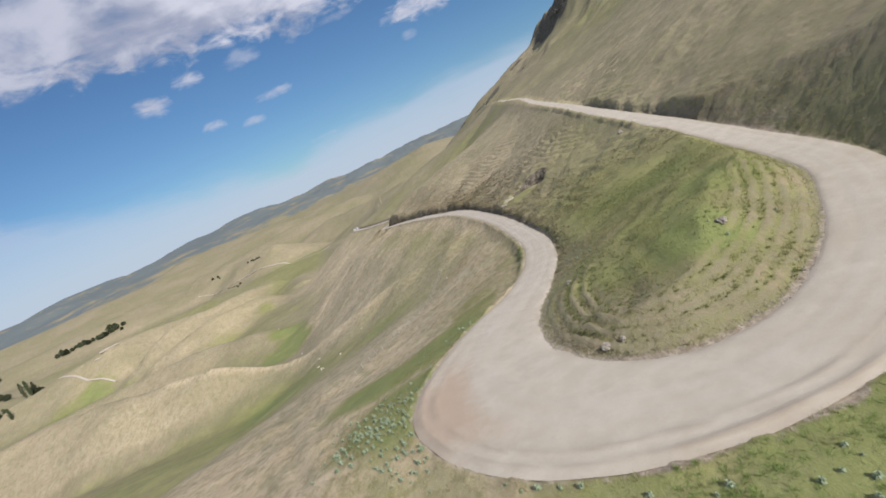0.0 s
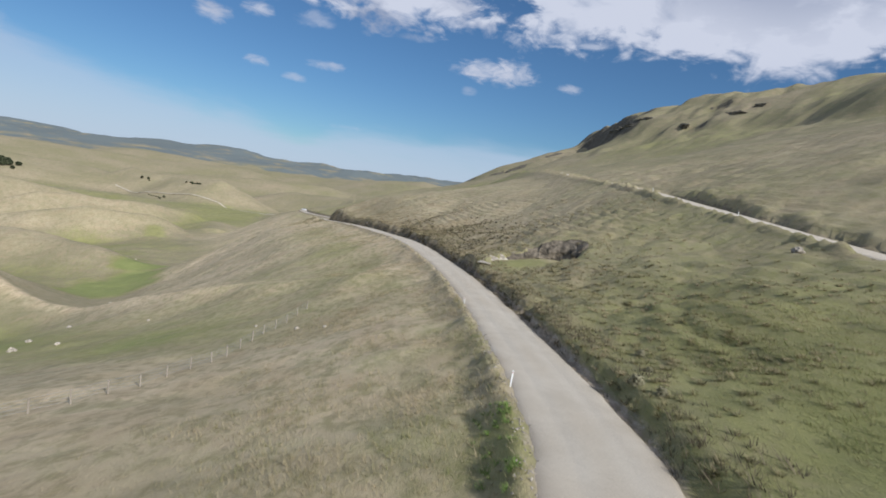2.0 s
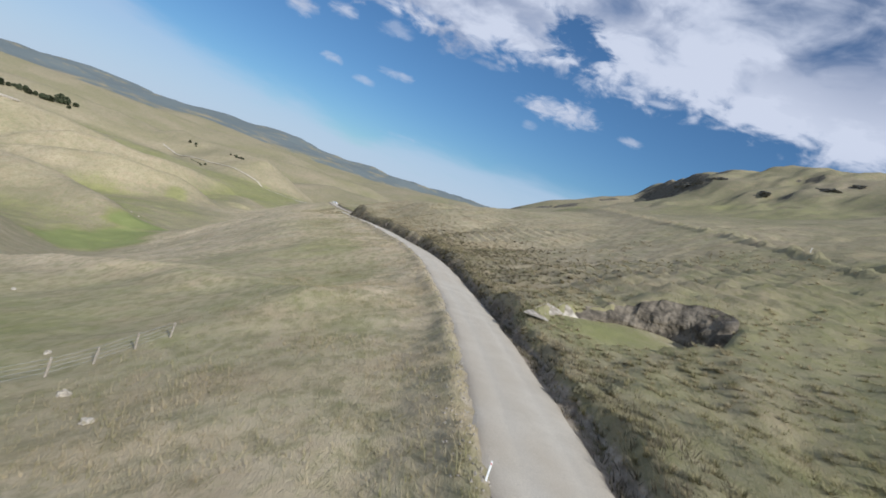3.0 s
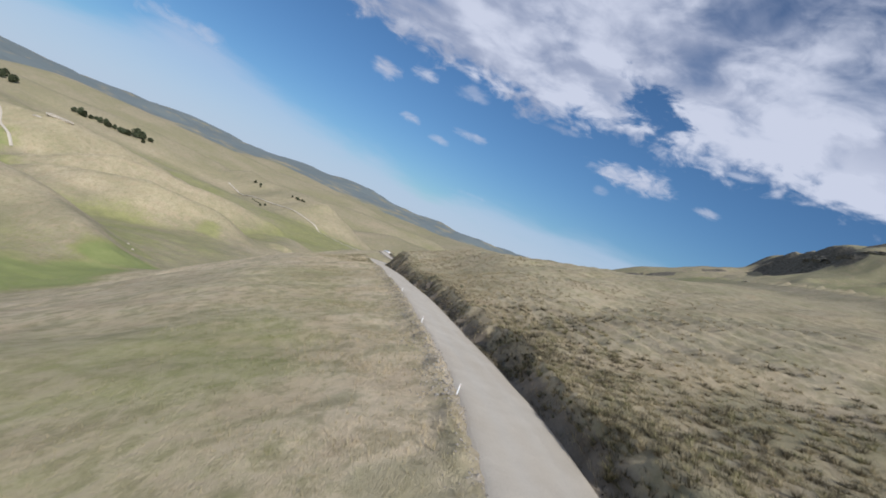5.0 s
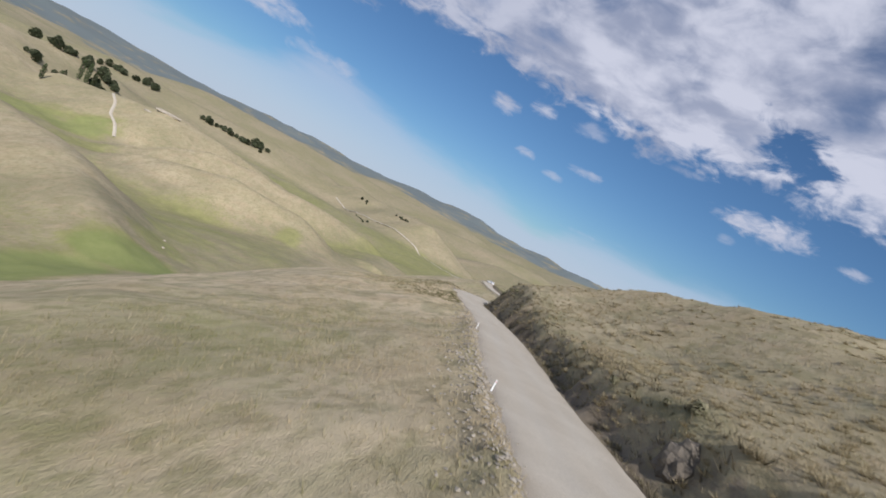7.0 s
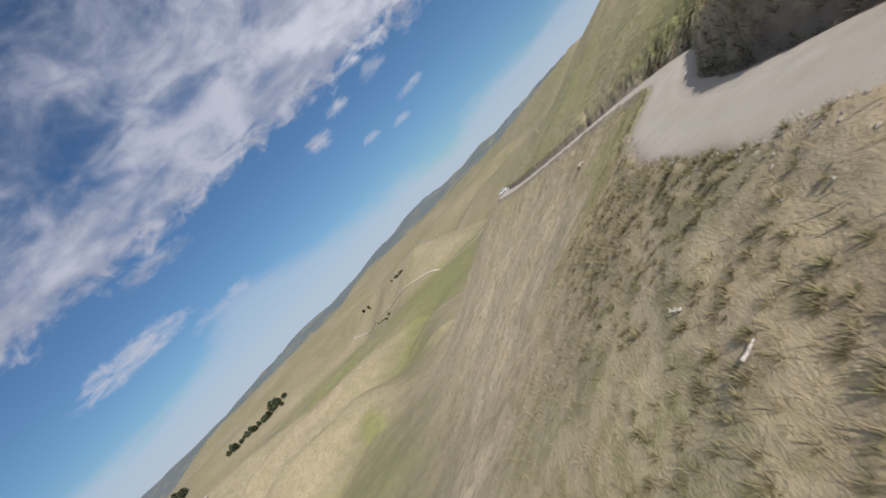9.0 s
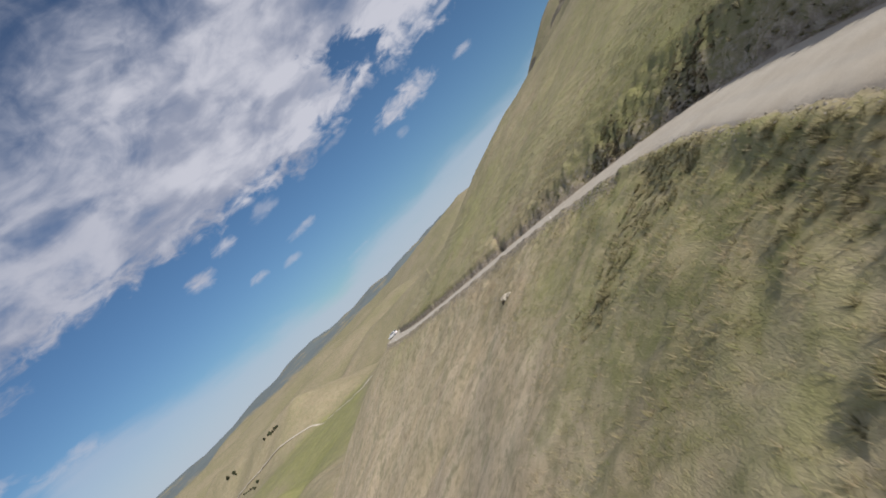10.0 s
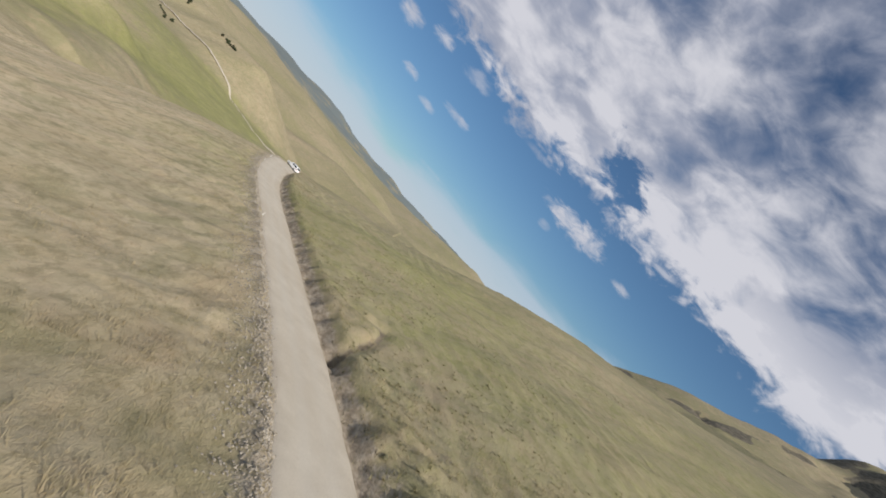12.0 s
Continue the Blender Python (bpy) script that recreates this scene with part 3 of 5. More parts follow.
def land_green(x, y, z, d, rise=None):
    """How green the grass is: hollows, the inside of the bend, wet patches."""
    g = 0.18 - 0.10 * step(-d, 2, 8) * step(y, 170, 200) + 0.32 * fbm(x, y, 60, 3, 71) + 0.16 * step(d, 4, 30) * step(d, 150, 60)
    g = g + 0.12 * step(d, 3, 9) * step(d, 70, 30) * step(y, 190, 150) - 0.12 * step(d, 3, 9) * step(y, 165, 195) * step(y, 350, 320)
    g = g + 0.12 * furrow(x, y) - 0.16 * step(d, 150, 220)
    g = g + 0.45 * step(-d + 7 * fbm(x, y, 18, 4, 74, 0.6), 3, 12) * step(-d, 60, 30) * step(y, 112, 150) * step(y, 305, 270)
    ragged = 0.55 * fbm(x, y, 30, 5, 77, 0.62)
    lush = np.zeros_like(x)
    for gx, gy, r, k in GREEN:
        near = np.exp(-((x - gx) ** 2 + (y - gy) ** 2) / r**2)
        if k > 0.75:
            lush = np.maximum(lush, k * 1.1 * step(near + ragged * step(near, 0.02, 0.3), 0.12, 0.75))
        else:
            g = g + k * near
    g = g + (0.22 + 0.12 * step(d, 0, 4)) * step(y, 334, 362) * step(-d + 8 * fbm(x, y, 24, 3, 73), 20, 7) * (1 - 0.7 * step(d + 18 * fbm(x, y, 30, 3, 79), 22, 55) * step(y, 455, 505)) * step(y + 60 * fbm(x, y, 90, 3, 72), 640, 470)
    # damp flats between the valley's spurs
    rise = land(x, y, "rise") if rise is None else rise
    g = g + (0.42 * step(rise, 6, 0.5) + 0.22 * step(fbm(x, y, 110, 4, 70, 0.55), -0.05, 0.4) - 0.12 * step(rise, 6, 12)) * step(-d, 75, 110) * step(np.hypot(x, y), 1700, 800)
    g = np.minimum(g, 1.2 - 0.35 * step(y, 300, 340))
    return np.clip(np.maximum(g, lush), 0, 1.2)


def land_dry_lift(x, y, d, rise=None):
    """Long bleached grass on the slope under the road and on the banks, its colour raised to offset weak sun there."""
    a = step(-d, 0.5, 3) * step(-d, 95, 50) * step(y, 12, 40) * step(y, 610, 540) * (0.95 + 0.1 * step(y, 165, 200))
    a = a * (1 - 0.35 * step(-d, 8, 24) * step(y, 66, 100) * step(y, 225, 190) * (0.7 + 0.6 * fbm(x, y, 26, 3, 78)))
    a = a * (1 - 0.3 * step(y, 348, 385) * step(-d, 22, 10)) * (1 - 0.05 * step(-d, 7, 18) * step(y, 165, 185) * step(y, 305, 270))
    b = (0.30 + 0.28 * step(y, 165, 200) * step(y, 370, 330)) * step(d, 1, 4) * step(d, 120, 40) * step(y, 70, 150) * step(y, 640, 560)
    ridge = np.exp(-(crest(x, y, 2.0) / 3.2) ** 2)
    rise = land(x, y, "rise") if rise is None else rise
    # sunlit crests of the spurs, painted in as paler grass
    sunlit_top = step(rise, 5, 11) * step(-d, 70, 110) * step(np.hypot(x, y), 1200, 850) * (0.30 + 0.5 * fbm(x, y, 70, 4, 80, 0.6))
    return np.clip((a + b) * (0.85 + 0.5 * fbm(x, y, 22, 3, 79)) + ridge + sunlit_top, 0, 1.15)


# greener patches: x, y, radius, strength
GREEN = [(22, 50, 17, 0.4), (16, 51, 8, 0.88), (24, 56, 9, 0.88), (30, 65, 9, 0.8), (39, 76, 10, 0.35), (3, 73, 5, 0.85), (36, 60, 9, 0.95), (24, 46, 6, 0.5), (-1, 64, 9, 1.0), (-9, 48, 9, 1.0), (26, 82, 14, 0.45), (15.4, 88, 3, 0.35), (16.4, 104, 3, 0.3), (-14, 30, 12, 0.6),
         (30, 143, 6, 0.6), (2, 385, 20, 0.3), (-17, 364, 11, 0.75), (-21, 347, 10, 0.3), (-22, 388, 8, 0.3), (-30, 322, 8, 0.4), (-25, 311, 8, 0.4), (-45, 160, 22, 0.5), (-21, 140, 13, 0.5), (-4, 127, 9, 0.3), (-70, 190, 18, 0.5), (-100, 304, 20, 1.0), (-96, 322, 16, 1.0), (-104, 348, 14, 1.0),
         (-122, 372, 14, 0.85), (-138, 400, 14, 0.8), (-165, 432, 14, 0.5), (-200, 472, 20, 0.5), (-340, 502, 28, 0.95), (-365, 488, 26, 0.9), (-157, 494, 11, 0.8), (-310, 480, 26, 0.8), (30, 100, 22, 0.35),
         (5, 396, 18, 0.25), (15, 16, 9, 0.95), (28, 20, 8, 0.95), (3, 21, 7, 0.9), (-12, 62, 7, 1.0), (3, 80, 3, 0.5), (-155, 645, 40, 0.7), (-190, 740, 45, 0.5), (-95, 560, 20, 0.4), (-12, 379, 8, 0.7), (-14, 398, 4, 0.3), (-58, 168, 24, 0.5), (3, 206, 10, 0.35)]


def mown(x, y, e, d):
    """Rows of cut grass that follow the inside of the hairpin: mask and wave."""
    mask = np.maximum(np.exp(-((x - 30) ** 2 + (y - 52) ** 2) / 18.0**2), np.exp(-((x - 15) ** 2 + (y - 44) ** 2) / 9.0**2)) * step(e, 0.5, 1.0) * step(e, 8.5, 6) * step(d, 3, 7) * step(y - 0.25 * (x - 12), 59, 51)
    wave = np.sin(6.283 * e / 1.35 + 0.9 * fbm(x, y, 6, 2, 75))
    return np.clip(mask * (0.75 + fbm(x, y, 3.0, 2, 76)), 0, 1), np.tanh(1.8 * wave)


DARK_BAND = [(112, 672), (124, 655), (146, 638), (172, 652), (196, 655)]


def build_ground():
    rows = spaced(-6, 560, 0.6, -700, 4900, 1.025)
    cols = np.r_[spaced(-26, -7, 0.6, -4600, -7, 1.04, 4.5, 440), np.arange(-6.7, 12, 0.3), spaced(12.3, 46, 0.6, 12.3, 3200, 1.04, 3.0, 350)]
    yy, dd = np.meshgrid(rows, cols, indexing="ij")
    xx = road_x(yy) * (1 - step(yy, 600, 1500)) + dd
    x, y = xx.ravel(), yy.ravel()
    z, e, cutting, bite = ground(x, y)
    d = x - road_x(y)
    rise = land(x, y, "rise")
    green = land_green(x, y, z, d, rise)
    mask, wave = mown(x, y, e, d)
    z = z + 0.24 * mask * wave
    green = green - 0.9 * mask * np.clip(wave, 0, 1)
    high = step(y, 75, 95) * step(d, 22, 28)
    rubble = step(e, 1.9, 0.7) * step(y, 45, 38) * step(d, 2, 6) * step(fbm(x, y, 5, 2, 78), -0.4, 0.3)
    bare = 0.5 * rubble + 0.4 * mask * np.clip(wave, 0, 1) * step(e, 6.5, 3.0) + np.clip(cutting * 0.8, 0, 0.6) * step(e, 7, 2) * (1 - 0.9 * step(y, 110, 80) * step(x, 60, 46)) + 0.6 * (1 - 0.9 * high) * step(e, np.where((y < 75) & (x > 8), 0.95, 1.5), 0.2) + np.clip(bite * 0.3, 0, 0.5)
    zz = z.reshape(xx.shape)
    gx = np.gradient(zz, axis=1) / np.gradient(xx, axis=1)
    gy = np.gradient(zz, axis=0) / np.gradient(yy, axis=0)
    steep = np.hypot(gx, gy).ravel()
    rock = step(steep, np.where(y < 540, 0.95, 0.66), np.where(y < 540, 1.4, 0.95)) * step(d, 150, 200) * step(y, 900, 700) + np.clip(bite * 0.5, 0, 0.9) * step(steep, 0.8, 1.6)
    bare = np.maximum(bare, 0.75 * scar(x, y))
    spoil = step(e, 2.6, 0.9) * step(y, 375, 395) * step(y, 560, 535) * (d < 0)
    bare = np.maximum(bare, 0.62 * spoil)
    # darker soil on the cut bank, in the scar and above the upper lane
    dark_soil = np.clip(cutting * 1.2, 0, 1) * step(e, 7, 3) * step(y, 120, 160) * step(y, 360, 335) + scar(x, y) + high * step(e, 6, 2)
    # a dark broken band under the ridge, by colour alone
    dark_band = np.full_like(x, 1e3)
    for (ax, ay), (bx, by) in zip(DARK_BAND, DARK_BAND[1:]):
        t = np.clip(((x - ax) * (bx - ax) + (y - ay) * (by - ay)) / ((bx - ax) ** 2 + (by - ay) ** 2), 0, 1)
        dark_band = np.minimum(dark_band, np.hypot(x - ax - t * (bx - ax), y - ay - t * (by - ay)))
    rock = rock * (1 - 0.35 * step(y, 640, 665) * step(x, 195, 215))
    rock = np.maximum(rock, step(dark_band + 13 * fbm(x, y, 20, 4, 59, 0.6), 6 + 5 * step(x, 140, 200), 2 + 2 * step(x, 140, 200)) * 0.8)
    # amount of painted haze, growing with distance
    far_haze = step(np.hypot(x, y), 1300, 3600) * 0.72
    ob = sheet("ground", xx, yy, zz, TURF, (("green", green), ("dry", land_dry_lift(x, y, d, rise)), ("bare", bare), ("rock", rock), ("far_haze", far_haze), ("dark_soil", dark_soil)))
    return tagged(ob, "rolling dry-grass hillside with greener hollows", "ground", kind="structure")


build_ground()


def build_road():
    p = LINE[:, :2]
    t = np.gradient(p, axis=0)
    t /= np.linalg.norm(t, axis=1, keepdims=True)
    nrm = np.stack([t[:, 1], -t[:, 0]], 1)
    u = np.linspace(-1, 1, 41)
    half = LINE[:, 3:4] / 2 + 0.25
    wob = 0.22 * fbm(LINE[:, 0] * 1.0, LINE[:, 1] * 1.0, 4.0, 3, 81)[:, None]
    off = u[None] * half + wob * np.abs(u[None]) ** 3
    xs = p[:, :1] + nrm[:, :1] * off
    ys = p[:, 1:] + nrm[:, 1:] * off
    crown = 0.05 * (1 - u**2) - 0.16 * np.abs(u) ** 10
    ruts = -0.02 * np.exp(-((np.abs(u) - 0.42) / 0.12) ** 2)
    zs = LINE[:, 2:3] + (crown + ruts)[None] + 0.02 * fbm(xs.ravel(), ys.ravel(), 1.6, 2, 83).reshape(xs.shape)
    # loose windrows and red clay along the outside of the hairpin
    bend = np.exp(-((LINE[:, 0:1] - 10) ** 2 / 26.0**2 + (LINE[:, 1:2] - 34) ** 2 / 17.0**2) ** 2)
    ragged = fbm(xs.ravel(), ys.ravel(), 2.2, 3, 84).reshape(xs.shape)
    outer = off + half
    row = np.exp(-((outer - 0.9 + 0.3 * ragged) / 0.28) ** 2) + 0.7 * np.exp(-((outer - 2.3 + 0.5 * ragged) / 0.25) ** 2)
    row = row * bend * np.clip(0.7 + 1.2 * ragged, 0, 1)
    loose = 0.6 * (np.exp(-(outer / 0.5) ** 2) + np.exp(-((half - off) / 0.5) ** 2)) * np.clip(0.5 + ragged, 0, 1)
    zs = zs + 0.17 * row + 0.06 * loose
    clay = np.exp(-((xs + 2) ** 2 + (ys - 42) ** 2) / 9.0**2) * step(outer, 8.5, 3.0)
    track = np.exp(-((np.abs(off) - 0.85) / 0.45) ** 2)
    ob = sheet("road", xs, ys, zs, GRAVEL, (("track", track), ("clay", clay), ("windrow", np.clip(row + loose, 0, 1))))
    return tagged(ob, "narrow pale gravel road with wheel tracks", "road", kind="structure")


build_road()


def build_track(points, width, label):
    """A bare farm track worn into the grass."""
    p = np.array(points, float)
    seg = np.r_[0, np.cumsum(np.linalg.norm(np.diff(p, axis=0), axis=1))]
    s = np.linspace(0, seg[-1], int(seg[-1] / 3) + 2)
    x, y = np.interp(s, seg, p[:, 0]), np.interp(s, seg, p[:, 1])
    for _ in range(6):
        x[1:-1], y[1:-1] = (x[:-2] + x[1:-1] + x[2:]) / 3, (y[:-2] + y[1:-1] + y[2:]) / 3
    tx, ty = np.gradient(x), np.gradient(y)
    n = np.hypot(tx, ty)
    u = np.linspace(-1, 1, 5) * width / 2
    xs, ys = x[:, None] + (ty / n)[:, None] * u, y[:, None] - (tx / n)[:, None] * u
    zs = ground(xs.ravel(), ys.ravel())[0].reshape(xs.shape).max(1, keepdims=True) + np.array([-0.5, 0.12, 0.18, 0.12, -0.5])
    ob = sheet("track", xs, ys, zs, GRAVEL, (("track", np.zeros_like(xs)),))
    return tagged(ob, label, "track", kind="structure")


build_track([(-412, 575), (-401, 561), (-386, 550), (-370, 542), (-357, 530), (-338, 522), (-322, 512)], 2.6, "pale farm track winding over a far hill")
build_track([(-118, 748), (-140, 762), (-170, 793), (-202, 820), (-217, 825), (-265, 847), (-313, 874), (-392, 936)], 2.6, "pale farm track running along the valley")


# ---- shared helpers for things ----
def part(name, bm, mat, parent, label=""):
    me = bpy.data.meshes.new(name)
    bm.to_mesh(me)
    bm.free()
    me.materials.append(mat)
    ob = new(name, me)
    ob.parent = parent
    return tagged(ob, label)


def thing(name, m, label, category, group=""):
    ob = new(name)
    ob.matrix_world = m
    return tagged(ob, label, category, group)


def box(bm, size, at=(0, 0, 0), bevel=0.0, turn=None):
    r = bmesh.ops.create_cube(bm, size=1.0, matrix=Matrix.Translation(at) @ (turn or Matrix()) @ Matrix.Diagonal((*size, 1)))
    if bevel:
        edges = list({e for v in r["verts"] for e in v.link_edges})
        bmesh.ops.bevel(bm, geom=edges, offset=bevel, segments=2, affect="EDGES", profile=0.6)
    return bm


def tube(bm, a, b, r0, r1, sides=7):
    a, b = Vector(a), Vector(b)
    turn = (b - a).to_track_quat("Z", "Y").to_matrix().to_4x4()
    bmesh.ops.create_cone(bm, cap_ends=True, segments=sides, radius1=r0, radius2=r1, depth=(b - a).length,
                          matrix=Matrix.Translation((a + b) / 2) @ turn)
    return bm


def smooth(ob):
    for p in ob.data.polygons:
        p.use_smooth = True
    return ob


def height(x, y):
    return float(ground(np.array([x], float), np.array([y], float))[0][0])


def lane_point(y, offset):
    """A point beside the lower lane, offset metres past its edge (left is negative), with its heading."""
    n = int(np.argmin(np.abs(LOW[:, 1] - y)))
    p, q = LOW[n], LOW[min(n + 2, len(LOW) - 1)]
    t = (q - p)[:2]
    t = t / np.linalg.norm(t)
    side = math.copysign(p[3] / 2, offset) + offset
    return p[0] + t[1] * side, p[1] - t[0] * side, math.degrees(math.atan2(-t[0], t[1]))


WHITE = plain_material("white_paint", (0.70, 0.70, 0.68), (0.82, 0.82, 0.80), 6, 0.5, 0.05)
REFLECTOR = plain_material("red_reflector", (0.35, 0.03, 0.02), (0.5, 0.05, 0.03), 30, 0.3, 0.0)
TIMBER = plain_material("weathered_timber", (0.20, 0.17, 0.13), (0.42, 0.37, 0.30), 14, 0.9, 0.4)
BLEACHED = plain_material("bleached_wood", (0.45, 0.40, 0.33), (0.68, 0.63, 0.55), 12, 0.85, 0.4)
WIRE = plain_material("galvanised_wire", (0.25, 0.25, 0.25), (0.4, 0.4, 0.4), 20, 0.5, 0.0)
LIMESTONE = plain_material("pale_limestone", (0.25, 0.215, 0.165), (0.54, 0.48, 0.39), 2.2, 0.9, 0.8)
DARKROCK = plain_material("dark_rock", (0.06, 0.05, 0.038), (0.27, 0.225, 0.165), 0.9, 0.95, 0.9)
CRAGROCK = plain_material("weathered_crag", (0.085, 0.076, 0.06), (0.24, 0.215, 0.165), 0.5, 0.95, 0.9)
BANKROCK = plain_material("bank_rock", (0.095, 0.08, 0.062), (0.19, 0.162, 0.128), 0.8, 0.95, 0.5)
STONE = plain_material("grey_stone", (0.20, 0.175, 0.14), (0.40, 0.355, 0.29), 2.5, 0.9, 0.6)
BARK = plain_material("bark", (0.10, 0.08, 0.06), (0.2, 0.17, 0.13), 5, 0.95, 0.6)


def leaf_material(name, dark, light):
    m, net, bsdf, pos = material(name, 0.75)
    r = net.node("ShaderNodeNewGeometry").outputs["Random Per Island"]
    col = net.mix(r, dark, light)
    net.tree.links.new(col, bsdf.inputs["Base Color"])
    thin = net.node("ShaderNodeBsdfTranslucent")
    net.tree.links.new(col, thin.inputs[0])
    both = net.node("ShaderNodeMixShader", {0: 0.35})
    net.tree.links.new(bsdf.outputs[0], both.inputs[1])
    net.tree.links.new(thin.outputs[0], both.inputs[2])
    net.tree.links.new(both.outputs[0], m.node_tree.nodes["Material Output"].inputs[0])
    return m


def herb_material(name, dark, light):
    m, net, bsdf, pos = material(name, 0.75)
    n = net.noise(pos, 7.0, 4, 0.7)
    net.tree.links.new(net.mix(net.ramp(n, 0.35, 0.65), dark, light), bsdf.inputs["Base Color"])
    return m


PINE = leaf_material("dark_foliage", (0.05, 0.062, 0.034), (0.14, 0.16, 0.085))
WILLOW = leaf_material("pale_foliage", (0.06, 0.085, 0.035), (0.14, 0.17, 0.08))
THISTLE = herb_material("thistle_leaf", (0.17, 0.22, 0.12), (0.40, 0.46, 0.31))
SCRUB = herb_material("dry_scrub", (0.12, 0.115, 0.06), (0.30, 0.27, 0.17))


SEDGE = leaf_material("olive_sedge", (0.14, 0.13, 0.058), (0.43, 0.375, 0.21))
BRACKEN = leaf_material("dead_bracken", (0.07, 0.06, 0.036), (0.27, 0.225, 0.145))


# ---- grass, stones: what nobody could count ----
def triangles(name, co, mat, attrs=()):
    n = len(co) // 3
    me = bpy.data.meshes.new(name)
    me.vertices.add(len(co))
    me.vertices.foreach_set("co", co.astype(np.float32).ravel())
    me.loops.add(len(co))
    me.loops.foreach_set("vertex_index", np.arange(len(co)))
    me.polygons.add(n)
    me.polygons.foreach_set("loop_start", np.arange(0, len(co), 3))
    me.update(calc_edges=True)
    for key, value in attrs:
        a = me.attributes.new(key, "FLOAT", "POINT")
        a.data.foreach_set("value", value.astype(np.float32))
    me.materials.append(mat)
    return new(name, me)


def grass(name, count, ylo, yhi, dlo, dhi, size, blades, seed, label, reach=0.0, near=0.5, mat=None):
    rng = np.random.RandomState(seed)
    y = rng.uniform(ylo, yhi, count)
    side = rng.rand(count)
    d = dlo + (dhi - dlo) * side
    x = road_x(y) + d
    patch = fbm(x, y, 4.0, 2, seed + 3) + 0.6 * fbm(x, y, 14.0, 2, seed + 5)
    ok = patch + rng.uniform(-0.5, 0.5, count) > -0.25
    x, y, d = x[ok], y[ok], d[ok]
    z, e, cutting, bite = ground(x, y)
    ok = (e > near) & (bite < 0.2)
    edge = np.minimum(d - dlo if dlo < -1.6 else 99.0, dhi - d if dhi > 3 else 99.0) / 8.0
    ok &= rng.rand(len(x)) < edge
    if reach:
        ok &= e < reach * rng.rand(len(x))
    x, y, z, d, e = x[ok], y[ok], z[ok], d[ok], e[ok]
    n = len(x)
    green = land_green(x, y, z, d) + rng.uniform(-0.45, 0.45, n)
    s = size * rng.uniform(0.55, 1.35, n) * (1 + 0.5 * np.clip(fbm(x, y, 5.0, 2, seed + 9), -0.6, 1))
    mask, wave = mown(x, y, e, d)
    green = green - 0.6 * mask * np.clip(wave, 0, 1)
    s = s * (1 - 0.6 * mask * np.clip(wave, 0, 1))
    rep = lambda v: np.repeat(v, blades)
    a = rng.uniform(0, 6.283, n * blades)
    r = rep(s) * rng.uniform(0.0, 0.45, n * blades)
    bx, by = rep(x) + r * np.cos(a), rep(y) + r * np.sin(a)
    h = rep(s) * rng.uniform(0.5, 1.15, n * blades)
    lean = rng.uniform(0.3, 1.2, n * blades) * h
    w = 0.05 * rep(s) * rng.uniform(0.6, 1.4, n * blades)
    a2 = a + rng.uniform(-0.7, 0.7, n * blades)
    px, py = -np.sin(a2) * w, np.cos(a2) * w
    zb = rep(z) - 0.06
    p0 = np.stack([bx - px, by - py, zb], 1)
    p1 = np.stack([bx + px, by + py, zb], 1)
    p2 = np.stack([bx + np.cos(a2) * lean - 0.15 * h, by + np.sin(a2) * lean + 0.3 * h, zb + 0.06 + h * 0.7], 1)
    co = np.stack([p0, p1, p2], 1)
    under = np.cross(p1 - p0, p2 - p0)[:, 2] < 0
    co[under] = co[under][:, ::-1]
    co = co.reshape(-1, 3)
    ob = triangles(name, co, mat or GRASS, (("green", np.repeat(rep(green), 3)), ("dry", np.repeat(rep(land_dry_lift(x, y, d)), 3))))
    return tagged(ob, label, "grass", kind="stuff")


grass("grass", 330000, -4, 430, -22, 24, 0.22, 4, 101, "long dry grass on the slopes beside the road")
grass("meadow_grass", 60000, 26, 104, 8, 52, 0.28, 4, 111, "rough green and dry grass inside the hairpin")
grass("tussock", 46000, 20, 560, 1.5, 16, 0.30, 6, 131, "long rank grass hanging over the cut bank", 9.0)
grass("verge_grass", 30000, 40, 560, -14, -1.5, 0.26, 5, 151, "long seeding grass along the outer road verge", 6.5)
grass("rank_grass", 9000, 292, 356, -16, -2, 0.18, 8, 161, "matted dry grass clumps below the outer bend", 0.0, 0.9)
grass("bank_scrub", 36000, 62, 345, 1.8, 14, 0.36, 9, 171, "dark dead bracken and scrub on the cut bank", 4.0, 0.4, BRACKEN)
grass("bank_scrub", 7000, 355, 560, 1.8, 14, 0.26, 8, 173, "dark rough growth along the foot of the bank", 2.5, 0.4, BRACKEN)


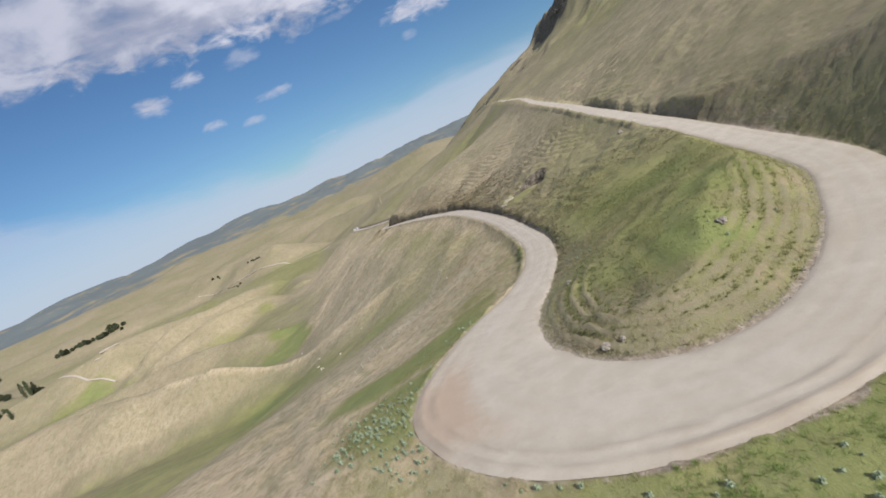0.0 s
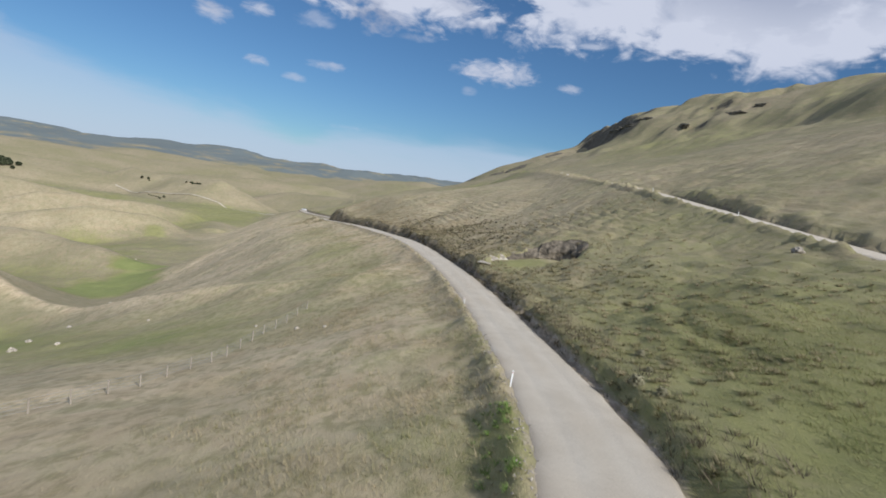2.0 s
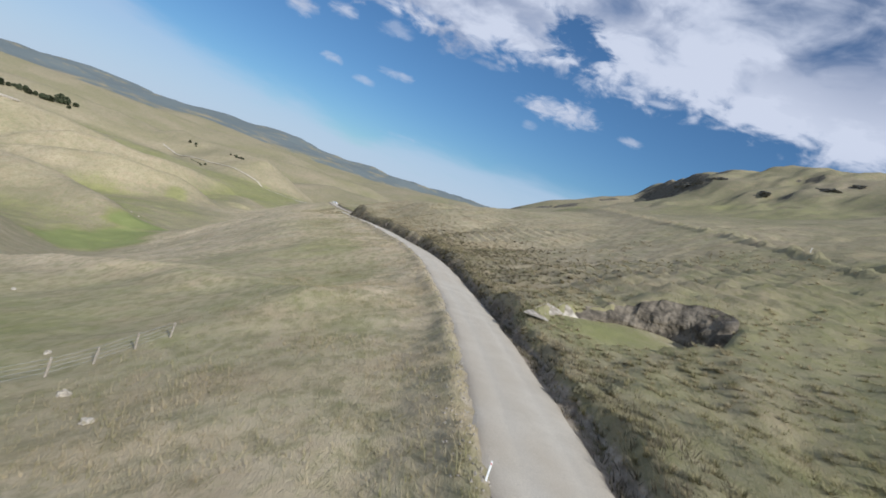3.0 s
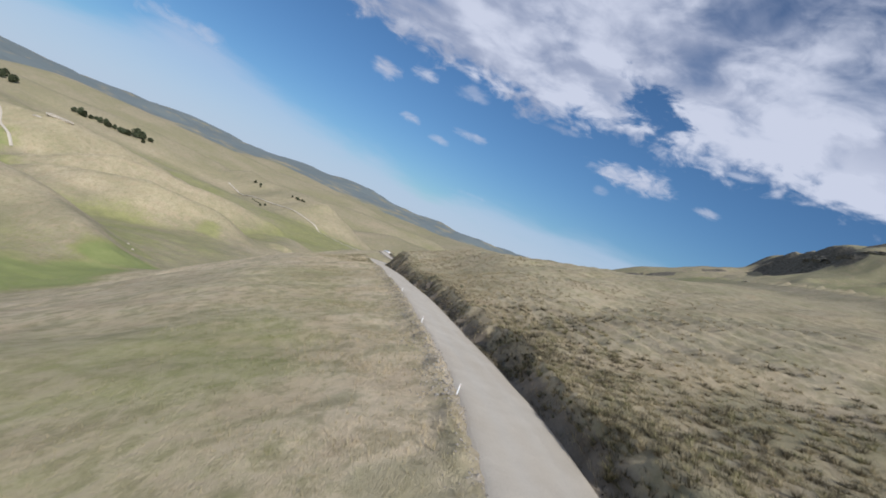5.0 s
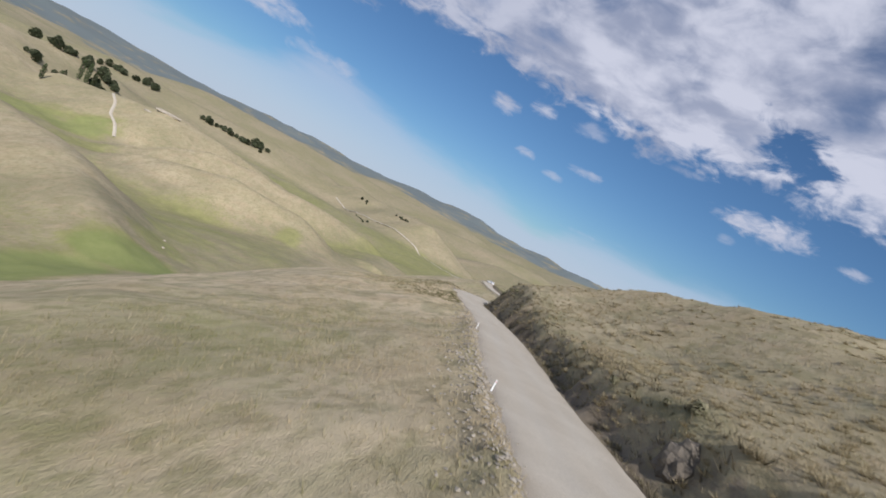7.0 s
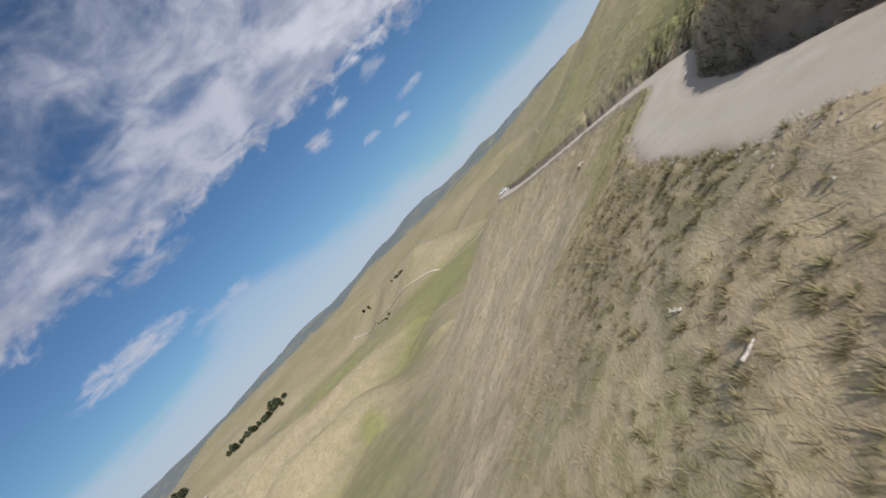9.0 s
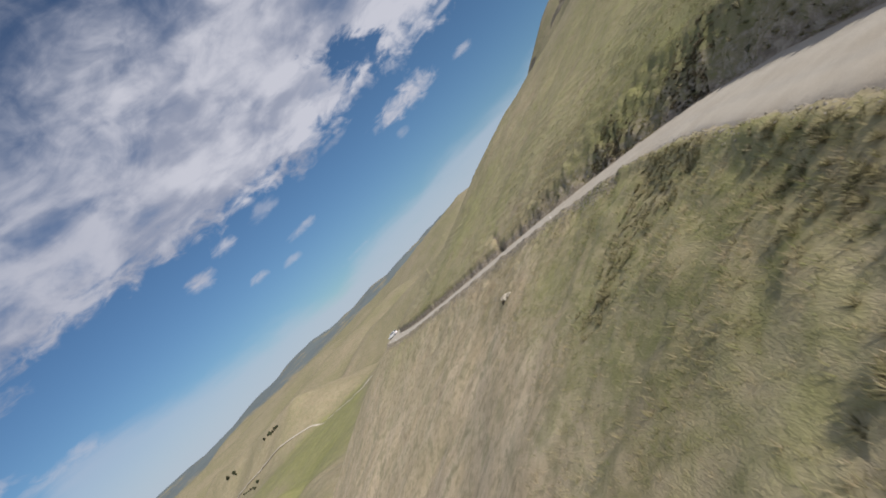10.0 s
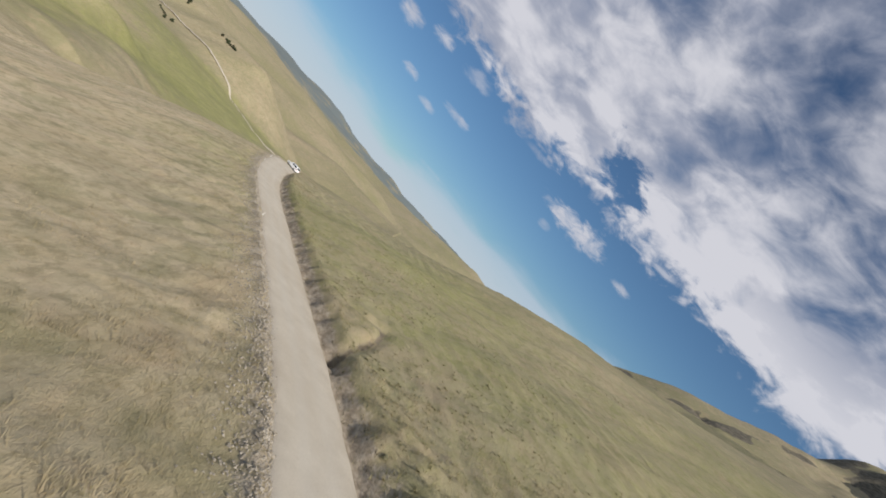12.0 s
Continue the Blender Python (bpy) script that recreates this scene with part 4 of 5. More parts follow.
def sedge(name, count, places, size, seed, label, mat=None):
    """Dark round tussocks, each a dense burst of blades."""
    rng = np.random.RandomState(seed)
    blades = 42
    ylo, yhi, dlo, dhi = places
    y = rng.uniform(ylo, yhi, count)
    d = dlo + (dhi - dlo) * rng.rand(count) ** 1.4
    x = road_x(y) + d
    z, e, cutting, bite = ground(x, y)
    ok = (e > 0.8) & (bite < 0.2) & (fbm(x, y, 9, 2, seed + 1) + rng.uniform(-0.4, 0.4, count) > 0.6 * ((d - dlo) / (dhi - dlo)) ** 2)
    x, y, z = x[ok], y[ok], z[ok]
    n = len(x)
    rep = lambda v: np.repeat(v, blades)
    s = rep(size * rng.uniform(0.5, 1.3, n))
    a, u = rng.uniform(0, 6.283, n * blades), rng.rand(n * blades) ** 0.6
    out = np.stack([np.cos(a), np.sin(a)], 1)
    base = np.stack([rep(x), rep(y)], 1) + out * (0.35 * s * u)[:, None]
    tip = base + out * (s * (0.25 + 0.75 * u))[:, None]
    w = np.stack([-out[:, 1], out[:, 0]], 1) * (0.06 * s)[:, None]
    up = s * (1.0 - 0.65 * u) * rng.uniform(0.6, 1.1, n * blades)
    zb = rep(z) - 0.05
    co = np.stack([np.c_[base - w, zb], np.c_[base + w, zb], np.c_[tip, zb + up]], 1)
    return tagged(triangles(name, co.reshape(-1, 3), mat or SEDGE), label, "grass", kind="stuff")


STRAW = leaf_material("straw_tussock", (0.26, 0.215, 0.12), (0.55, 0.46, 0.29))
WEEDS = leaf_material("lush_weeds", (0.13, 0.20, 0.05), (0.30, 0.40, 0.12))
MEADOW = leaf_material("green_meadow", (0.14, 0.165, 0.055), (0.33, 0.36, 0.15))
sedge("green_tussock", 4600, (36, 84, 9, 34), 0.25, 191, "tall green grass tufts inside the hairpin", MEADOW)
sedge("dark_tussock", 4600, (84, 180, 2.2, 36), 0.34, 181, "dark olive tussocks over the rough hillside")
sedge("dry_tussock", 5200, (92, 180, 3.0, 40), 0.30, 182, "pale straw tussocks among olive ones on the hillside", STRAW)
sedge("green_weeds", 1500, (52, 92, -2.3, -4.6), 0.24, 190, "bright green weeds along the outer road edge", WEEDS)
sedge("green_weeds", 2600, (6, 27, 4, 40), 0.28, 196, "rank green weeds outside the hairpin", WEEDS)
sedge("dry_tussock", 2600, (172, 335, 3.5, 34), 0.36, 183, "dry straw tussocks over the rough hillside", STRAW)
# extra dark tussocks stand in for shadows of treads and lumps here
sedge("dark_tussock", 4600, (165, 240, 2.6, 26), 0.36, 184, "brown and olive tussocks above the cut bank, thickened for tread shadows")
sedge("bank_tussock", 3000, (160, 238, 2.8, 24), 0.42, 194, "tussocks above the cut bank, coloured dark for their shaded sides", BRACKEN)
# brown shadows on the bank, made with dark tufts
sedge("bank_tussock", 1500, (374, 398, 2.6, 9), 0.34, 195, "dark tufts standing in for shadows over the mossy bank", BRACKEN)
sedge("dark_tussock", 2600, (298, 322, -3, -14), 0.25, 192, "dark olive and brown tussocks under the outer bend")
sedge("dark_tussock", 1500, (318, 335, -2.6, -10), 0.22, 185, "dark olive tussocks below the outer bend")
# dark tufts added to deepen the bank where its creases lie in shade
sedge("dark_tussock", 1500, (352, 430, 2.8, 9), 0.30, 186, "dark olive tufts standing in for shaded creases of the mossy bank")
sedge("dark_tussock", 14000, (345, 480, 5, 75), 0.20, 188, "low olive tufts over the green hillside")
sedge("dry_tussock", 9000, (195, 335, 3.2, 40), 0.30, 189, "soft straw tufts over the hillside above the bank", STRAW)
sedge("dark_tussock", 3200, (343, 372, -3, -14), 0.27, 187, "dark olive and brown tussocks on the slope below the road")


def stones(name, count, ylo, yhi, offset, spread, size, seed, label, line=None):
    """Loose angular stones along an edge of the lane."""
    rng = np.random.RandomState(seed)
    L = LOW if line is None else line
    L = L[(L[:, 1] > ylo) & (L[:, 1] < yhi)]
    k = rng.randint(0, len(L) - 2, count)
    t = L[k + 1, :2] - L[k, :2]
    t /= np.linalg.norm(t, axis=1, keepdims=True) + 1e-9
    side = -(L[k, 3] / 2 + offset + np.abs(rng.normal(0, spread, count)))
    x = L[k, 0] + t[:, 1] * side + rng.uniform(-0.4, 0.4, count)
    y = L[k, 1] - t[:, 0] * side + rng.uniform(-0.4, 0.4, count)
    z = ground(x, y)[0]
    s = size * rng.uniform(0.35, 1.0, count) ** 1.5
    base = np.array([(1, 0, 0), (-1, 0, 0), (0, 1, 0), (0, -1, 0), (0, 0, 0.75), (0, 0, -0.5)], float)
    faces = np.array([(0, 2, 4), (2, 1, 4), (1, 3, 4), (3, 0, 4), (2, 0, 5), (1, 2, 5), (3, 1, 5), (0, 3, 5)])
    jit = base[None] * rng.uniform(0.6, 1.3, (count, 6, 3)) + rng.uniform(-0.18, 0.18, (count, 6, 3))
    ang = rng.uniform(0, 6.283, count)
    c, q = np.cos(ang)[:, None], np.sin(ang)[:, None]
    jx, jy = jit[..., 0] * c - jit[..., 1] * q, jit[..., 0] * q + jit[..., 1] * c
    v = np.stack([jx, jy, jit[..., 2]], -1) * s[:, None, None] + np.stack([x, y, z + 0.1 * s], -1)[:, None]
    return tagged(triangles(name, v[:, faces].reshape(-1, 3), STONE), label, "stones", kind="stuff")


stones("loose_stones", 9000, 60, 560, 0.0, 0.5, 0.085, 201, "loose grey stones and spoil along the outer road edge")
stones("spoil", 2600, 296, 345, 0.0, 0.9, 0.075, 203, "tipped stony spoil below the outer bend")
stones("edge_spoil", 4000, 200, 300, 0.1, 0.8, 0.11, 207, "grey clods and spoil pushed off the road edge")
stones("edge_spoil", 20000, 378, 545, 0.1, 0.95, 0.105, 209, "grey clods and spoil pushed off the road edge")
stones("hairpin_stones", 3500, 18, 62, 0.05, 0.5, 0.09, 205, "loose stones round the outer edge of the hairpin", LINE[:SPLIT + 30][::-1] * 1.0)


# ---- rocks ----
def boulder(size, at, mat, label, seed, group="", sink=0.25, turn=0):
    rng = random.Random(seed)
    bm = bmesh.new()
    bmesh.ops.create_icosphere(bm, subdivisions=3, radius=1.0)
    off = Vector((rng.uniform(0, 50), rng.uniform(0, 50), rng.uniform(0, 50)))
    for v in bm.verts:
        n = noise.fractal(v.co * 1.1 + off, 0.9, 2.0, 3)
        c = noise.cell(v.co * 1.7 + off)
        v.co *= 1 + 0.30 * n + 0.12 * c + 0.22 * noise.noise(v.co * 3.3 + off)
    for v in bm.verts:
        v.co.x *= size[0] / 2
        v.co.y *= size[1] / 2
        v.co.z *= size[2] / 2
    me = bpy.data.meshes.new("boulder")
    bm.to_mesh(me)
    bm.free()
    me.materials.append(mat)
    ob = new("boulder", me)
    x, y = at
    ob.matrix_world = pose(x, y, height(x, y) + size[2] * (0.5 - sink), 0, 0, turn)
    return tagged(ob, label, "rock", group)


boulder((1.1, 0.75, 0.75), (-22.4, 400.9), LIMESTONE, "pale weathered limestone boulder on the dry slope", 1, "slope boulders")
boulder((0.7, 0.55, 0.5), (-21.85, 400.1), LIMESTONE, "smaller pale limestone boulder leaning on its neighbour", 2, "slope boulders")
boulder((0.5, 0.4, 0.38), (-22.9, 401.3), DARKROCK, "dark broken stone beside pale boulders", 3, "slope boulders")
for i, (bx, by, bs) in enumerate([(-47, 165, 1.5), (-43.4, 155, 1.9), (-36, 153, 1.2), (-51, 184.5, 1.5), (-78, 260, 1.6), (2.0, 127.3, 0.8), (5.2, 123.2, 0.7), (-4, 135.6, 0.7), (-30, 170, 0.9), (-118, 372, 1.6), (-126, 380, 1.2)]):
    boulder((bs * 0.7, bs * 0.55, bs * 0.45), (bx, by), LIMESTONE, "pale limestone rock lying in short grass", 10 + i, "valley rocks", 0.3, i * 40)
for i, (bx, by, bs) in enumerate([(9.9, 38.8, 0.9), (11.2, 38.2, 0.6), (26.5, 46.4, 1.1), (13.2, 56.2, 0.7), (52.3, 119.5, 1.3)]):
    boulder((bs, bs * 0.8, bs * 0.75), (bx, by), STONE, "grey rock half sunk in rough grass", 30 + i, "hillside rocks", 0.35, i * 50)


boulder((1.3, 1.5, 1.7), (5.75, 262.0), BANKROCK, "grey-brown rounded rock set in the cut bank", 46, "hillside rocks", 0.72, 20)


def rock_face(name, bite, a0, a1, mat, label, seed, steps=72, rise=20):
    """A broken wall of rock along an arc of a hollow's edge, as high as the cut."""
    bx, by, bz, tilt, ra, rb, turn = bite
    bm = bmesh.new()
    c, s = math.cos(radians(turn)), math.sin(radians(turn))
    off = Vector((seed * 7.1, seed * 3.3, 0))
    grid = []
    for i in range(steps + 1):
        u = i / steps
        a = radians(a0 + (a1 - a0) * u)
        fade = min(1.0, 5 * u + 0.15, 5 * (1 - u) + 0.15)
        out = Vector((math.cos(a) * ra * c - math.sin(a) * rb * s, math.cos(a) * ra * s + math.sin(a) * rb * c, 0))
        foot = Vector((bx, by, 0)) + out * 0.82
        rim = Vector((bx, by, 0)) + out * 1.12
        zlo, zhi = bz + tilt * (foot.x - bx) - 0.3, height(rim.x, rim.y) + 0.05
        zhi = zlo + (zhi - zlo) * min(1.0, 0.3 + 7 * u, 0.3 + 7 * (1 - u))
        inward = -out.normalized()
        row = []
        for j in range(rise + 1):
            v = j / rise
            w = foot.lerp(rim, v ** 2.2 * 0.95)
            w.z = zlo + max(zhi - zlo, 0.15) * v
            n = noise.fractal(w * 0.7 + off, 0.8, 2.1, 5) + 0.15 * noise.cell(Vector((w.x * 1.1, w.y * 1.1, w.z * 1.6)) + off)
            ledge = 0.25 * math.sin(4.2 * w.z + 2.0 * noise.noise(w * 0.5 + off))
            w += inward * ((0.30 * n + 0.5 * ledge) * fade * (1 - v ** 4) * (0.3 + 0.7 * min(1, 5 * v)))
            row.append(bm.verts.new(w))
        grid.append(row)
    for p, q in zip(grid, grid[1:]):
        for j in range(rise):
            bm.faces.new((p[j], q[j], q[j + 1], p[j + 1]))
    me = bpy.data.meshes.new(name)
    bm.to_mesh(me)
    bm.free()
    me.materials.append(mat)
    return tagged(new(name, me), label, "rock")


rock_face("rock_outcrop", BITES[0], 104, 162, LIMESTONE, "pale crumbling limestone face at the edge of a grassy hollow", 3)
# the alcove's shade is put into this face's darker colour
rock_face("rock_outcrop", BITES[0], -32, 108, DARKROCK, "broken rock face at the back of a grassy hollow, coloured dark for shade", 5)


def crag(at, size, turn, seed, label):
    bm = bmesh.new()
    bmesh.ops.create_icosphere(bm, subdivisions=4, radius=1.0)
    off = Vector((seed * 5.7, seed * 2.9, seed))
    for v in bm.verts:
        p = v.co.copy()
        n = noise.fractal(p * 1.6 + off, 0.75, 2.1, 6)
        layer = 0.10 * math.sin(9 * p.z + 2 * noise.noise(p * 1.5 + off))
        v.co *= 1 + 0.42 * n + layer * (1 - abs(p.z))
        v.co.x *= size[0] / 2
        v.co.y *= size[1] / 2
        v.co.z *= size[2] / 2
    me = bpy.data.meshes.new("crag")
    bm.to_mesh(me)
    bm.free()
    me.materials.append(CRAGROCK)
    ob = new("crag", me)
    ob.matrix_world = pose(at[0], at[1], height(*at) - size[2] * (0.3 if at[1] > 600 else 0.46), 0, 0, turn)
    return tagged(ob, label, "crag", "ridge crags")


# ---- marker posts ----
def marker_post():
    post = thing("marker_post", Matrix(), "white plastic road marker post on the verge", "post", "marker posts")
    bm = bmesh.new()
    box(bm, (0.085, 0.04, 1.1), (0, 0, 0.40), 0.012)
    box(bm, (0.06, 0.045, 0.02), (0, 0, 0.96))
    part("shaft", bm, WHITE, post)
    part("reflector", box(bmesh.new(), (0.05, 0.052, 0.07), (0, 0, 0.84), 0.006), REFLECTOR, post, "small red reflector")
    return post


POSTS = [93.2, 117.3, 186, 200.3, 221, 243.5, 262, 280, 399, 452, 500, 516]
first_post = marker_post()
for i, py in enumerate(POSTS):
    x, y, heading = lane_point(py, -0.2)
    m = pose(x, y, height(x, y), random.uniform(-3, 3), random.uniform(-4, 4), heading) @ Matrix.Diagonal((0.85, 0.85, 0.5 if py == 399 else 0.76, 1))
    if i == 0:
        first_post.matrix_world = m
    else:
        copy_thing(first_post, m)
HIGH = LINE[:SPLIT]
for py in (136, 168, 226):
    k = int(np.argmin(np.abs(HIGH[:, 1] - py)))
    x, y = HIGH[k, 0] - HIGH[k, 3] / 2 - 0.5, HIGH[k, 1]
    copy_thing(first_post, pose(x, y, height(x, y), 2, -3, 10))


# ---- fences ----
def fence(points, gap, tall, label, wires=4):
    base = points[0]
    f = thing("fence", pose(base[0], base[1], height(*base)), label, "fence", "farm fences")
    p = np.array(points, float)
    seg = np.r_[0, np.cumsum(np.linalg.norm(np.diff(p, axis=0), axis=1))]
    tops = []
    n = max(2, int(seg[-1] / gap) + 1)
    mesh = None
    inv = f.matrix_world.inverted()
    for i, s in enumerate(np.linspace(0, seg[-1], n)):
        x, y = np.interp(s, seg, p[:, 0]), np.interp(s, seg, p[:, 1])
        z = height(x, y)
        if mesh is None:
            bm = bmesh.new()
            tube(bm, (0, 0, -0.3), (0, 0, tall), 0.075, 0.065, 8)
            ob = part("post", bm, TIMBER, f)
            mesh = ob.data
        else:
            ob = new("post", mesh)
            ob.parent = f
        ob.matrix_basis = inv @ pose(x, y, z, random.uniform(-4, 4), random.uniform(-4, 4), random.uniform(0, 360)) @ Matrix.Diagonal((1, 1, random.uniform(0.85, 1.1), 1))
        tops.append(Vector((x, y, z)))
    for k in range(wires):
        bm = bmesh.new()
        for a, b in zip(tops, tops[1:]):
            h = Vector((0, 0, tall * (0.25 + 0.7 * k / max(1, wires - 1))))
            tube(bm, inv @ (a + h), inv @ (b + h), 0.008, 0.008, 4)
        part("wire", bm, WIRE, f)
    return f


fence([(-19, 84), (-12, 100), (-7, 110), (-3.8, 118), (-1.6, 128), (1.6, 138)], 2.6, 1.05, "weathered timber post and wire fence below the road")
fence([(92, 60), (99, 100), (108, 140), (118, 175)], 2.4, 1.2, "timber batten fence high on the hillside", 4)


# ---- driftwood ----
def branch(at, length, turn, label, seed):
    rng = random.Random(seed)
    bm = bmesh.new()
    p = Vector((-length / 2, 0, 0.05))
    r = 0.04
    for i in range(5):
        q = p + Vector((length / 5, rng.uniform(-0.03, 0.03), rng.uniform(-0.01, 0.02)))
        tube(bm, p, q, r, r * 0.86, 8)
        if i in (1, 3):
            tube(bm, q, q + Vector((0.06, rng.choice((-1, 1)) * 0.09, 0.04)), r * 0.5, r * 0.25, 6)
        p, r = q, r * 0.86
    me = bpy.data.meshes.new("branch")
    bm.to_mesh(me)
    bm.free()
    me.materials.append(BLEACHED)
    ob = new("branch", me)
    ob.matrix_world = pose(at[0], at[1], height(*at) + 0.04, 0, -8, turn)
    return tagged(ob, label, "branch", "fallen branches")


branch((-24.2, 313.0), 0.4, 70, "bleached fallen branch lying in dry grass", 1)
branch((-22.4, 316.8), 0.3, 150, "short bleached stick lying in dry grass", 2)
branch((-21.8, 313.9), 0.4, 20, "bleached broken stick lying in dry grass", 3)


# ---- plants ----
def rosette(name, mat, leaves, size, tall, seed, label, category, group):
    rng = random.Random(seed)
    bm = bmesh.new()
    levels = 6
    stem = [bm.verts.new((rng.uniform(-0.02, 0.02), rng.uniform(-0.02, 0.02), tall * 0.5 * k / levels)) for k in range(levels)]
    linked = set()
    for i in range(leaves):
        a = i * 2.4 + rng.uniform(-0.3, 0.3)
        up = rng.uniform(0.1, 1.0)
        k = min(levels - 1, int(up * levels))
        l = size * rng.uniform(0.6, 1.1) * (1 - 0.45 * up)
        out, side = Vector((math.cos(a), math.sin(a), 0)), Vector((-math.sin(a), math.cos(a), 0))
        w = 0.16 * l
        b = stem[k]
        m = b.co + out * l * 0.5 + Vector((0, 0, 0.25 * l + tall * 0.35 * up))
        t = b.co + out * l + Vector((0, 0, 0.10 * l + tall * rng.uniform(0.1, 0.4) * up))
        v = [b] + [bm.verts.new(q) for q in (m - side * w, m + side * w + Vector((0, 0, 0.03)), t)]
        bm.faces.new((v[0], v[1], v[2]))
        bm.faces.new((v[1], v[3], v[2]))
        if k not in linked:
            linked.add(k)
            bm.faces.new((b, stem[k - 1] if k else stem[1], v[1]))
    me = bpy.data.meshes.new(name)
    bm.to_mesh(me)
    bm.free()
    me.materials.append(mat)
    return tagged(new(name, me), label, category, group)


thistles = [rosette("thistle", THISTLE, 46, 0.55, 0.7, 300 + k, "grey-green thistle clump growing in rough grass", "thistle", "thistles") for k in range(3)]
spots = []
rng = random.Random(77)
for cx, cy, r, n in ((-11, 46, 5, 150), (-7, 38, 4, 60), (0, 27.5, 3.5, 26), (6, 21.5, 3, 18), (14, 18.5, 3, 12), (22, 20, 3, 10), (-2, 62, 4, 12), (28, 48, 7, 4), (18, 66, 6, 2), (-33, 352, 5, 4)):
    for _ in range(n):
        spots.append((cx + rng.gauss(0, r * 0.6), cy + rng.gauss(0, r * 0.6)))
zz, ee, _, _ = ground(np.array([p[0] for p in spots]), np.array([p[1] for p in spots]))
used = 0
for (x, y), z, e in zip(spots, zz, ee):
    if e < 0.5:
        continue
    k = rng.uniform(0.32, 0.66)
    m = pose(x, y, z - 0.03, 0, 0, rng.uniform(0, 360)) @ Matrix.Diagonal((k, k, k, 1))
    if used < 3:
        thistles[used].matrix_world = m
    else:
        ob = copy_thing(thistles[used % 3], Matrix())
        ob.matrix_basis = m
    used += 1

shrubs = [rosette("shrub", SCRUB, 260, 0.7, 1.0, 340 + k, "low dark dry scrub bush on the bank", "shrub", "bank shrubs") for k in range(2)]
used = 0
for k in range(44):
    py = rng.choice((rng.uniform(75, 130), rng.uniform(185, 300), rng.uniform(300, 330), rng.uniform(360, 420)))
    x, y, h = lane_point(py, rng.uniform(0.9, 4.0))
    s = rng.uniform(0.35, 0.8)
    m = pose(x, y, height(x, y) - 0.05, 0, 0, rng.uniform(0, 360)) @ Matrix.Diagonal((s, s, s * 0.8, 1))
    if used < 2:
        shrubs[used].matrix_world = m
    else:
        copy_thing(shrubs[used % 2], Matrix()).matrix_basis = m
    used += 1


# ---- trees ----
def tree(kind, tall, wide, mat, seed, label):
    rng = random.Random(seed)
    t = thing("tree", Matrix(), label, "tree", "shelter trees")
    bm = bmesh.new()
    tube(bm, (0, 0, -0.4), (0, 0, tall * 0.45), 0.035 * tall, 0.022 * tall, 8)
    tube(bm, (0, 0, tall * 0.45), (0.02 * tall, 0, tall * 0.85), 0.022 * tall, 0.006 * tall, 7)
    limbs = []
    for i in range(9):
        a, z = i * 2.4, tall * (0.22 + 0.065 * i)
        r = wide * 0.36 * (1 - 0.06 * i)
        q = Vector((math.cos(a) * r, math.sin(a) * r, z + (tall * 0.22 if kind == "poplar" else tall * 0.1)))
        tube(bm, (0, 0, z), q, 0.012 * tall, 0.004 * tall, 5)
        limbs.append(q)
    part("trunk", bm, BARK, t)
    bm = bmesh.new()
    for i in range(1500):
        u = rng.random()
        z = tall * (0.10 + 0.9 * u)
        if kind == "poplar":
            prof = wide / 2 * (math.sin(math.pi * min(1, 0.12 + 0.86 * u)) ** 0.6)
        else:
            prof = wide / 2 * (math.sin(math.pi * (0.14 + 0.82 * u)) ** 0.7)
        a = rng.uniform(0, 6.283)
        lobes = 1 + 0.28 * math.sin(3 * a + seed) + 0.2 * math.sin(5 * a + 7 * u + seed)
        r = prof * lobes * math.sqrt(rng.uniform(0.25, 1))
        p = Vector((math.cos(a) * r, math.sin(a) * r, z))
        if noise.noise(p * (4.2 / wide) + Vector((seed, 0, 0))) < -0.08:
            continue
        s = 0.06 * wide * rng.uniform(0.6, 1.5) + 0.15
        d1 = Vector((rng.gauss(0, 1), rng.gauss(0, 1), rng.gauss(0, 0.7))).normalized() * s
        d2 = d1.orthogonal().normalized() * s * 0.8
        bm.faces.new([bm.verts.new(q) for q in (p - d1, p + d2, p + d1, p - d2)])
    part("crown", bm, mat, t)
    return t


def plant_trees(models, places):
    used = set()
    for i, (x, y, k) in enumerate(places):
        model = models[i % len(models)]
        m = pose(x, y, height(x, y) - 0.2, 0, 0, (i * 77) % 360) @ Matrix.Diagonal((k * (0.8 + 0.5 * (i * 0.37 % 1)), k * (0.75 + 0.5 * (i * 0.61 % 1)), k * (0.7 + 0.5 * (i * 0.83 % 1)), 1))
        ob = copy_thing(model, Matrix()) if model in used else model
        used.add(model)
        ob.matrix_basis = m


pines = [tree("pine", 9, 8, PINE, k, "dark evergreen shelter tree in the valley") for k in (1, 2, 3)]
poplars = [tree("poplar", 15, 3.6, WILLOW, k, "tall narrow poplar in the valley") for k in (4, 5)]
row = [(-592 + 5.2 * i + rng.gauss(0, 2), 848 + 2.4 * i + rng.gauss(0, 3), rng.uniform(0.65, 1.15)) for i in range(14)] + [(-518, 882, 1.5), (-512, 886, 1.35), (-503, 893, 0.8), (-497, 872, 0.7)]
row += [(-440 - 1.2 * i + rng.gauss(0, 4), 574 + 6 * i + rng.gauss(0, 5), rng.uniform(0.7, 1.25)) for i in range(15)]
row += [(-540 + 7 * i + rng.gauss(0, 8), 570 + 5 * i + rng.gauss(0, 6), rng.uniform(0.5, 1.1)) for i in range(12)]
row += [(-640 + 6 * i + rng.gauss(0, 5), 640 + 4 * i + rng.gauss(0, 6), rng.uniform(0.8, 1.4)) for i in range(14)]
